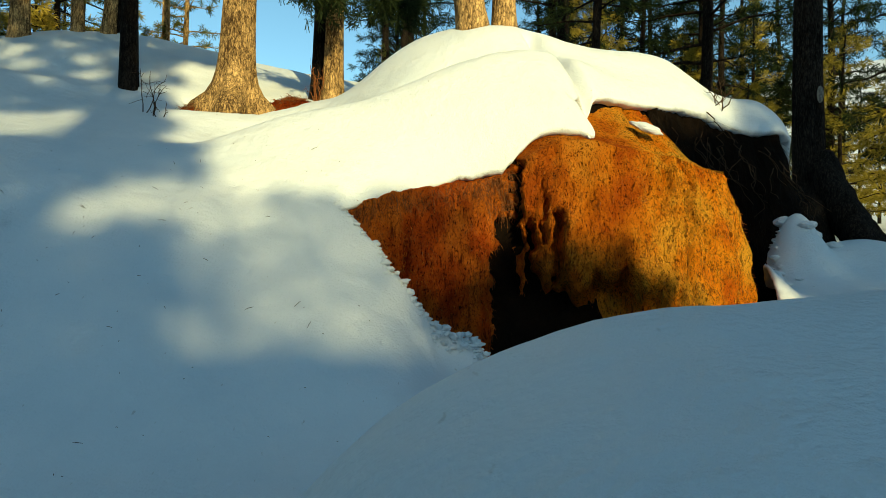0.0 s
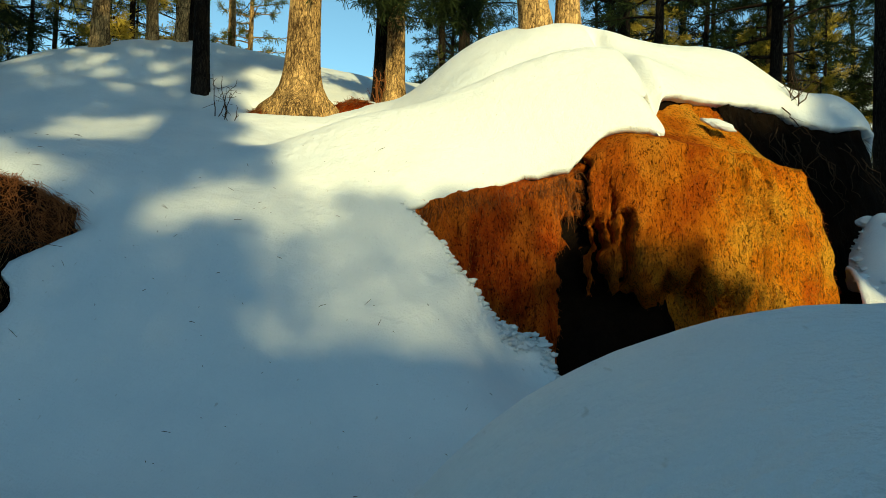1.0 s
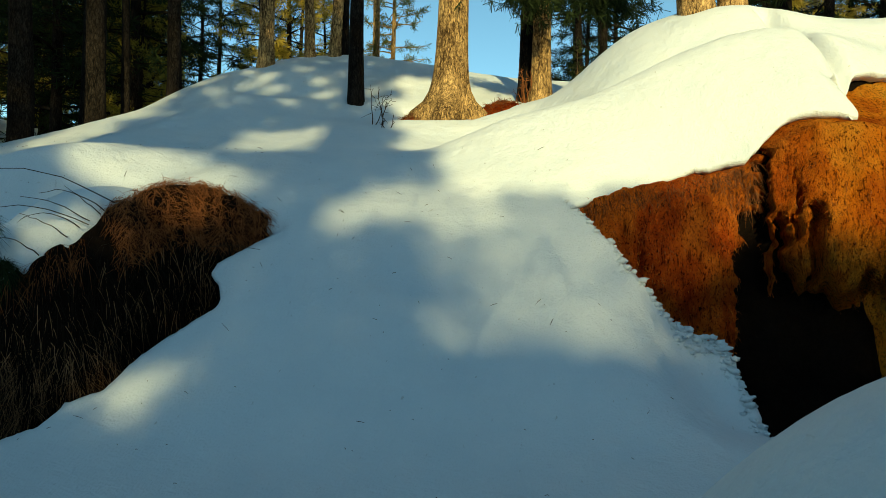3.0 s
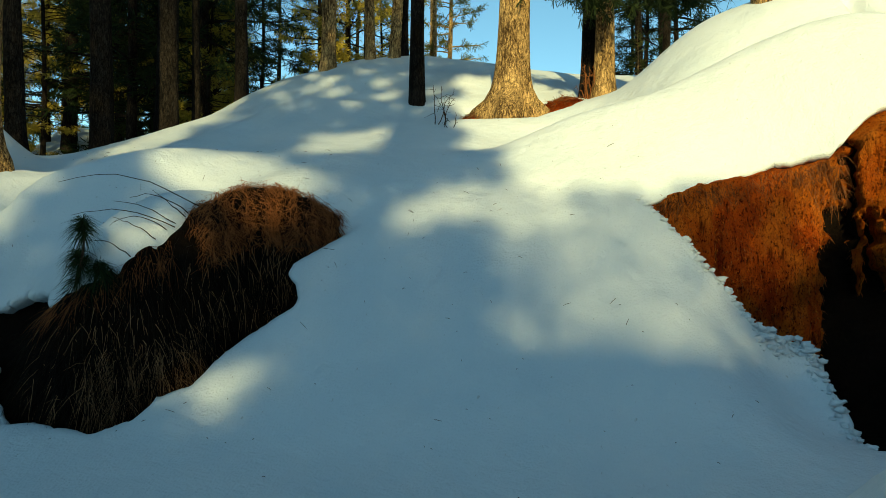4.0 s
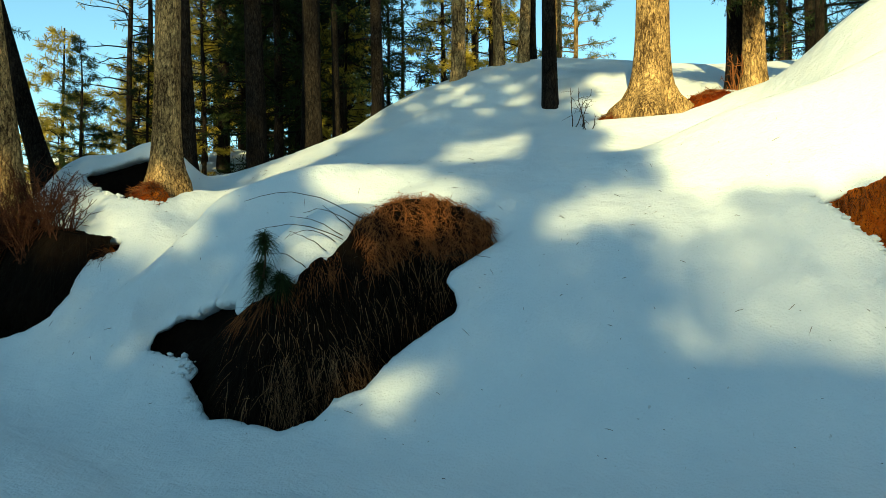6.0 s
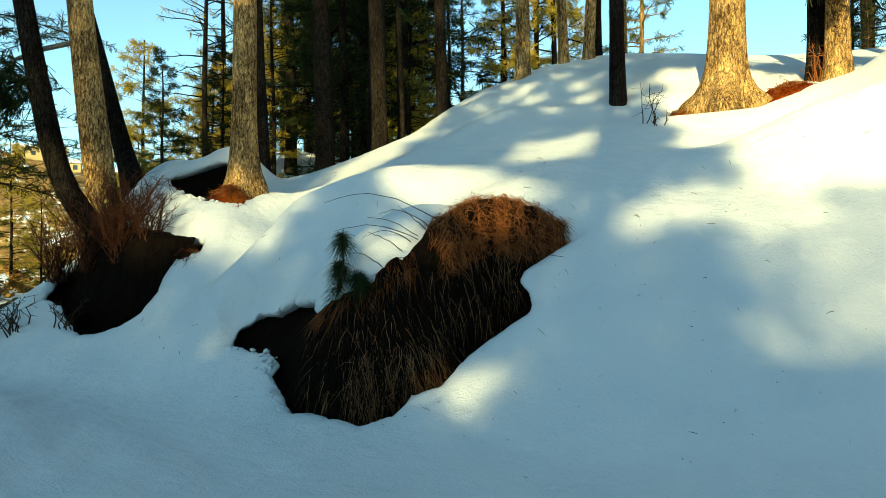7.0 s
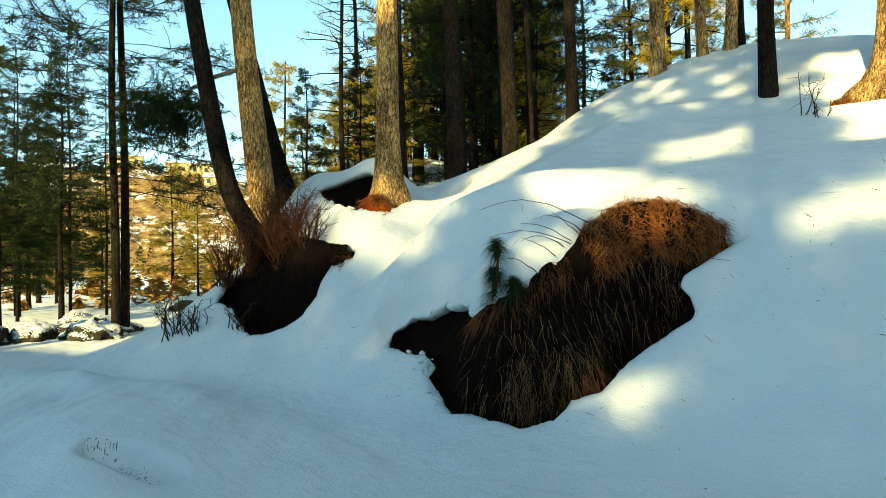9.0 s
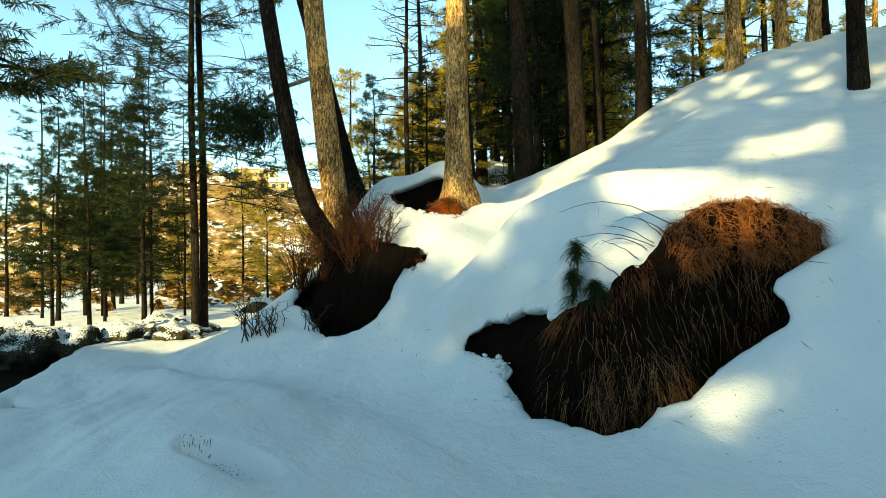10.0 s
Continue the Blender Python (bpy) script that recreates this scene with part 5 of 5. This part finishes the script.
shading_tree(-1.23, 24.0, -2.6, 0.3, 1.2, 8.3, 1, 0.125, 620, 0.16)
shading_tree(-3.6, 25.0, -4.6, -2.6, 1.2, 8.3, 2, 0.10, 620, 0.16)
shading_tree(0.1, 24.0, 0.3, 4.1, 1.9, 3.6, 3, 0.05, 620, 0.14)
shading_tree(-7.2, 25.0, -9.6, -4.6, 1.2, 6.7, 4, 0.05, 560, 0.16)
shading_tree(-8.0, 27.0, -10.8, -6.0, 6.7, 8.3, 7, 0.06, 130, 0.25)
shading_tree(-7.0, 27.0, -10.8, -3.4, 8.3, 14.0, 5, 0.10, 60, 0.34)
shading_tree(-1.23, 7.0, -3.4, 0.3, 8.0, 10.3, 8, 0.1, 900, 0.12)
shading_tree(8.5, 24.0, 4.9, 12.0, 1.9, 10.0, 6, 0.12, 130, 0.28)

# models of the wood's pines, copied through it
WOOD_LABEL = "tall forest pine with bare lower trunk and ragged green crown"
MODELS = [pine("pine_tree", 201, 15, 0.17, 3.2, 2.6, 46, 11, 0.24, 9, SHADED_BARK, NEEDLE, WOOD_LABEL, flare=0.3, group="forest pines", broad=0.05),
          pine("pine_tree", 202, 13, 0.14, 1.6, 2.4, 50, 11, 0.24, 9, SHADED_BARK, NEEDLE, WOOD_LABEL, flare=0.3, group="forest pines", broad=0.05),
          pine("pine_tree", 203, 16, 0.19, 4.5, 2.6, 40, 11, 0.24, 9, SHADED_BARK, NEEDLE, WOOD_LABEL, flare=0.3, group="forest pines", broad=0.05)]
FULL = [pine("full_pine", 205, 9, 0.11, 1.5, 2.1, 64, 10, 0.21, 12, SHADED_BARK, NEEDLE, "dense dark pine with boughs almost to the ground", flare=0.3, group="dense pines", broad=0.05),
        pine("full_pine", 206, 11, 0.12, 2.2, 2.2, 64, 10, 0.21, 12, SHADED_BARK, NEEDLE, "dense dark pine with boughs almost to the ground", flare=0.3, group="dense pines", broad=0.05)]
YOUNG = [pine("young_pine", 211, 6.5, 0.08, 0.5, 1.7, 54, 9, 0.17, 11, SHADED_BARK, GOLD_NEEDLE, "young bushy pine coloured yellow-green for the low sun", flare=0.2, group="young pines"),
         pine("young_pine", 212, 8.0, 0.09, 0.8, 1.8, 58, 9, 0.17, 11, SHADED_BARK, GOLD_NEEDLE, "young bushy pine coloured yellow-green for the low sun", flare=0.2, group="young pines")]
LARCH = [pine("bare_larch", 221, 11, 0.09, 2.0, 1.3, 60, 5, 0.14, 4, SHADED_BARK, GOLD_NEEDLE, "thin nearly bare conifer with fine side branches", flare=0.2, sparse=0.75, group="bare conifers")]
SLIM = [pine("slender_pine", 231, 14, 0.078, 2.4, 2.6, 96, 12, 0.10, 7, SHADED_BARK, NEEDLE, "slender pine with sparse level branches", flare=0.2, tilt=0.0, sparse=0.3, group="slender pines", stout=0.16)]


def plant(models, places, seed):
    rng = np.random.default_rng(seed)
    used = {}
    for k, (x, y, s) in enumerate(places):
        m = models[k % len(models)]
        where = pose(x, y, height_at(x, y) - 0.05, 0, 0, rng.uniform(0, 360)) @ Matrix.Scale(s, 4)
        if m.name in used:
            copy_thing(m, where)
        else:
            used[m.name] = True
            m.matrix_basis = where


def scatter(count, seed, fan, near, far, clear):
    rng = np.random.default_rng(seed)
    out = []
    while len(out) < count:
        a, d = radians(rng.uniform(*fan)), rng.uniform(near, far)
        x, y = -math.sin(a) * d, math.cos(a) * d
        if all(math.hypot(x - p, y - q) > clear for p, q, _ in out):
            out.append((x, y, rng.uniform(0.75, 1.15)))
    return out


SKYLINE = [pine("young_pine", 241, 7.5, 0.09, 0.3, 1.15, 60, 9, 0.15, 10, LIT_BARK, LIT_NEEDLE, "slim pine coloured sunlit olive-green on the snowy skyline", flare=0.2, group="skyline pines")]
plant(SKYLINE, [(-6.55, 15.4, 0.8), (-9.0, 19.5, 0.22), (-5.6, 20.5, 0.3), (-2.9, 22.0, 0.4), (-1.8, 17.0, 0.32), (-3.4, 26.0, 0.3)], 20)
stand(pine("pine_tree", 242, 12, 0.1, 5.0, 1.6, 18, 8, 0.2, 9, LIT_BARK, NEEDLE, LIT_LABEL, lean=(0.0, 0), flare=0.2), -6.9, 15.0)
# fans are in degrees to the west of north
plant(MODELS, scatter(13, 5, (41, 55), 14, 28, 1.4) + scatter(4, 51, (28, 40), 22, 34, 2.0) + scatter(26, 6, (-42, -6), 13, 36, 1.6) + scatter(5, 7, (2, 8), 20, 32, 2.0), 15)
plant(FULL, [(-12.4, 34, 0.6), (-1.0, 14.5, 0.75)] + scatter(2, 33, (76, 90), 26, 40, 3.0) + [(-17.0, 0.85, 0.72), (-18.3, 2.2, 0.75), (-16.2, 0.1, 0.62), (-22.3, 1.3, 0.8), (-20.4, 1.6, 0.72), (-20.5, 0.5, 0.7), (-23.5, -0.6, 0.85), (-25, 2.4, 0.8), (-27, 3.5, 0.75), (-12.4, 5.6, 0.4), (-14.2, 5.0, 0.36), (-11.6, 6.4, 0.36)] + scatter(5, 9, (42, 54), 18, 34, 2.0) + scatter(18, 91, (37, 57), 17, 38, 1.3) + scatter(8, 92, (-40, -10), 22, 40, 1.6) + scatter(16, 10, (-42, -7), 18, 40, 2.0), 19)
stand(pine("pine_tree", 240, 12, 0.16, 3.0, 2.6, 40, 12, 0.16, 13, SHADED_BARK, NEEDLE, "pine at the ledge with boughs reaching over the valley", flare=0.3), -12.3, -1.5)
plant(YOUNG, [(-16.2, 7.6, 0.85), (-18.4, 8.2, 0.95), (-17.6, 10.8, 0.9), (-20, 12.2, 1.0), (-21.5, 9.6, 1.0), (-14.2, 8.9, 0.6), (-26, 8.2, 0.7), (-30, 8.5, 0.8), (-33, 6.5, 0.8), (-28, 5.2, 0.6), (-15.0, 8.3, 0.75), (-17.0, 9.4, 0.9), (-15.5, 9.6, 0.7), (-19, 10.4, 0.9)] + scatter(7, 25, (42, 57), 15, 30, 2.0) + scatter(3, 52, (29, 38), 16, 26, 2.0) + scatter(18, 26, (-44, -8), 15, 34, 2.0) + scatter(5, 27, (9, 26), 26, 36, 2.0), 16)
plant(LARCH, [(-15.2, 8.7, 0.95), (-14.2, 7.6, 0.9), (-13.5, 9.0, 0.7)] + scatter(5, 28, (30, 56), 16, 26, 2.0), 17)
plant(SLIM, [(-13.6, 2.26, 1.0), (-13.75, 2.47, 1.05), (-19.5, 2.6, 0.55), (-21.0, 1.6, 0.5), (-18.8, 3.3, 0.45), (-22, 0.2, 0.55), (-19, 1.4, 0.5), (-24, 3.4, 0.55)], 18)


# ---- the hillside village across the valley ----
def make_hill_cover():
    m, t, b = material("winter_hill", 0.95, 0.05)
    v = stretched(t, (1, 1, 1))
    wide, mid = noise_of(t, v, 0.06, 5, 0.6), noise_of(t, v, 0.45, 6, 0.7)
    earth = ramp(t, mid, [(0.35, (0.07, 0.05, 0.02)), (0.5, (0.24, 0.14, 0.05)), (0.65, (0.36, 0.24, 0.09))])
    cover = ramp(t, mixed(t, 0.5, wide, mid), [(0.535, (0, 0, 0)), (0.58, (1, 1, 1))])
    t.links.new(mixed(t, cover, earth, (0.82, 0.82, 0.82)), b.inputs["Base Color"])
    relief(t, b, [(mid, 1.0)], 0.8, 0.6)
    return m


HILL_AWAY, HILL_SIDE = Vector((-0.953, 0.303, 0)), Vector((0.303, 0.953, 0))


def hill_height(d, s):
    """Height of the far hill by the distance along its axis and to the side."""
    ridge = 1.0 / (1 + ((s + 8) / 75.0) ** 2) + 0.25 * np.exp(-((s - 70) / 40.0) ** 2)
    return -4.5 + 36.0 * smooth(95, 215, d) * ridge + 1.2 * lattice(d * 0.05, s * 0.05, 71) + 0.5 * lattice(d * 0.2, s * 0.2, 72)


def hill_place(d, s):
    return (HILL_AWAY.x * d + HILL_SIDE.x * s, HILL_AWAY.y * d + HILL_SIDE.y * s, float(hill_height(np.array([d * 1.0]), np.array([s * 1.0]))[0]))


def build_hill():
    D, S = np.meshgrid(np.linspace(60, 330, 120), np.linspace(-190, 190, 150))
    X, Y = HILL_AWAY.x * D + HILL_SIDE.x * S, HILL_AWAY.y * D + HILL_SIDE.y * S
    Z = hill_height(D, S)
    ny, nx = D.shape
    idx = np.arange(nx * ny).reshape(ny, nx)
    quads = np.stack([idx[:-1, :-1], idx[:-1, 1:], idx[1:, 1:], idx[1:, :-1]], -1).reshape(-1, 4)
    put("hillside", mesh_of("hillside", np.stack([X.ravel(), Y.ravel(), Z.ravel()], 1), quads, make_hill_cover()), label="far golden-brown hillside with patches of snow", category="hillside", kind="structure")


build_hill()


def conifers(name, places, mat, seed, label):
    """Far conifers and bushes: ragged tiers of leaf cards, joined."""
    rng = np.random.default_rng(seed)
    verts, faces, at = [], [], 0
    for x, y, z, h, r in places:
        n = 90
        k = rng.uniform(0.05, 1, n) ** 0.8
        a = rng.uniform(0, 6.283, n)
        rr = r * (1.05 - k) * rng.uniform(0.3, 1.0, n)
        c = np.stack([x + rr * np.cos(a), y + rr * np.sin(a), z + h * k], 1)
        e = rng.normal(size=(n, 3)) * np.array([0.18, 0.18, 0.10]) * (0.35 * r + 0.25)
        g = rng.normal(size=(n, 3)) * np.array([0.18, 0.18, 0.10]) * (0.35 * r + 0.25)
        verts.append(np.stack([c - e, c + g, c + e, c - g], 1).reshape(-1, 3))
        faces.append(np.arange(n * 4).reshape(-1, 4) + at)
        at += n * 4
    put(name, mesh_of(name, np.concatenate(verts), np.concatenate(faces), mat, True), label=label, category="trees", kind="stuff")


rng_hill = np.random.default_rng(31)
FAR_TREES, FAR_BUSHES = [], []
for k in range(330):
    d, s = rng_hill.uniform(70, 235), rng_hill.uniform(-140, 120)
    x, y, z = hill_place(d, s)
    FAR_TREES.append((x, y, z - 0.3, rng_hill.uniform(3, 8), rng_hill.uniform(1.0, 2.2)))
for k in range(1200):
    d, s = rng_hill.uniform(65, 225), rng_hill.uniform(-130, 110)
    x, y, z = hill_place(d, s)
    FAR_BUSHES.append((x, y, z - 0.3, rng_hill.uniform(0.8, 2.4), rng_hill.uniform(0.8, 2.4)))
for k in range(220):
    d, s = 22 + 70 * rng_hill.uniform() ** 1.3, rng_hill.uniform(-1, 1)
    x, y = HILL_AWAY.x * d + HILL_SIDE.x * s * d * 0.45, HILL_AWAY.y * d + HILL_SIDE.y * s * d * 0.45
    h = rng_hill.uniform(0.25, 1.1) * (0.5 + d / 60)
    FAR_BUSHES.append((x, y, height_at(x, y) - 0.1, h, h * rng_hill.uniform(0.6, 1.3)))
conifers("far_conifers", FAR_TREES, NEEDLE, 41, "scattered dark conifers on the far hillside")
conifers("far_bushes", FAR_BUSHES, GOLD_LEAF, 42, "golden dry bushes on the far hillside")


def house(d, s, turn, w, dp, h, roof, wall_mat):
    """A small village house: plastered walls with door and windows, snow-covered pitched or flat roof."""
    x, y, z = hill_place(d, s)
    home = thing("house", (x, y, z - 0.4), "small plastered village house with snow on its roof", "house", "village houses")
    home.rotation_euler = (0, 0, radians(turn))
    bm = bmesh.new()
    bmesh.ops.create_cube(bm, size=1.0)
    bmesh.ops.scale(bm, verts=bm.verts, vec=(w, dp, h))
    bmesh.ops.translate(bm, verts=bm.verts, vec=(0, 0, h / 2))
    bmesh.ops.bevel(bm, geom=bm.edges[:], offset=0.05, segments=1, affect="EDGES")
    me = bpy.data.meshes.new("wall")
    bm.to_mesh(me), bm.free()
    me.materials.append(wall_mat)
    put("wall", me, home)
    o = 0.4
    if roof:
        rv = [(-w / 2 - o, -dp / 2 - o, h), (w / 2 + o, -dp / 2 - o, h), (w / 2 + o, dp / 2 + o, h), (-w / 2 - o, dp / 2 + o, h), (-w / 2 - o, 0, h + roof), (w / 2 + o, 0, h + roof)]
        rf = [(0, 1, 5, 4), (2, 3, 4, 5), (0, 4, 3), (1, 2, 5), (3, 2, 1, 0)]
    else:
        rv = [(sx * (w / 2 + o), sy * (dp / 2 + o), h + q) for q in (0.0, 0.35) for sx, sy in ((-1, -1), (1, -1), (1, 1), (-1, 1))]
        rf = [(4, 5, 6, 7), (3, 2, 1, 0), (0, 1, 5, 4), (1, 2, 6, 5), (2, 3, 7, 6), (3, 0, 4, 7)]
    rm = bpy.data.meshes.new("roof")
    rm.from_pydata(rv, [], rf)
    rm.materials.append(SNOW)
    put("roof", rm, home, "snow-covered roof")
    for k in range(max(2, int(w / 3))):
        px = -w / 2 + (k + 0.5) * w / max(2, int(w / 3))
        wm = bpy.data.meshes.new("window")
        wm.from_pydata([(px + a * 0.5, -dp / 2 - q, h * 0.55 + b * 0.6) for q in (0.06, -0.1) for a, b in ((-1, -1), (1, -1), (1, 1), (-1, 1))], [], [(0, 1, 2, 3), (4, 7, 6, 5), (0, 4, 5, 1), (1, 5, 6, 2), (2, 6, 7, 3), (3, 7, 4, 0)])
        wm.materials.append(PANE)
        put("window", wm, home)


for d, s, turn, w, dp, h, roof in [(208, 4, 70, 13, 7, 4, 0), (206, -14, 75, 10, 7, 3.5, 0), (200, 28, 60, 7, 6, 3, 2.0), (196, -30, 70, 9, 6, 3, 1.8), (178, 34, 60, 6, 5, 3, 1.8), (188, 10, 65, 5, 4, 2.4, 1.4),
                                   (168, -24, 75, 6, 5, 2.4, 1.4), (166, 22, 60, 4.5, 4, 2.2, 1.4), (110, 3, 68, 9, 6, 3.2, 0), (112, 13, 66, 6, 5, 3, 0), (130, -40, 80, 8, 6, 3, 1.5), (186, -50, 80, 9, 6, 3, 1.5), (120, -62, 85, 9, 6, 3, 1.5)]:
    house(d, s, turn, w, dp, h, roof, PLASTER)
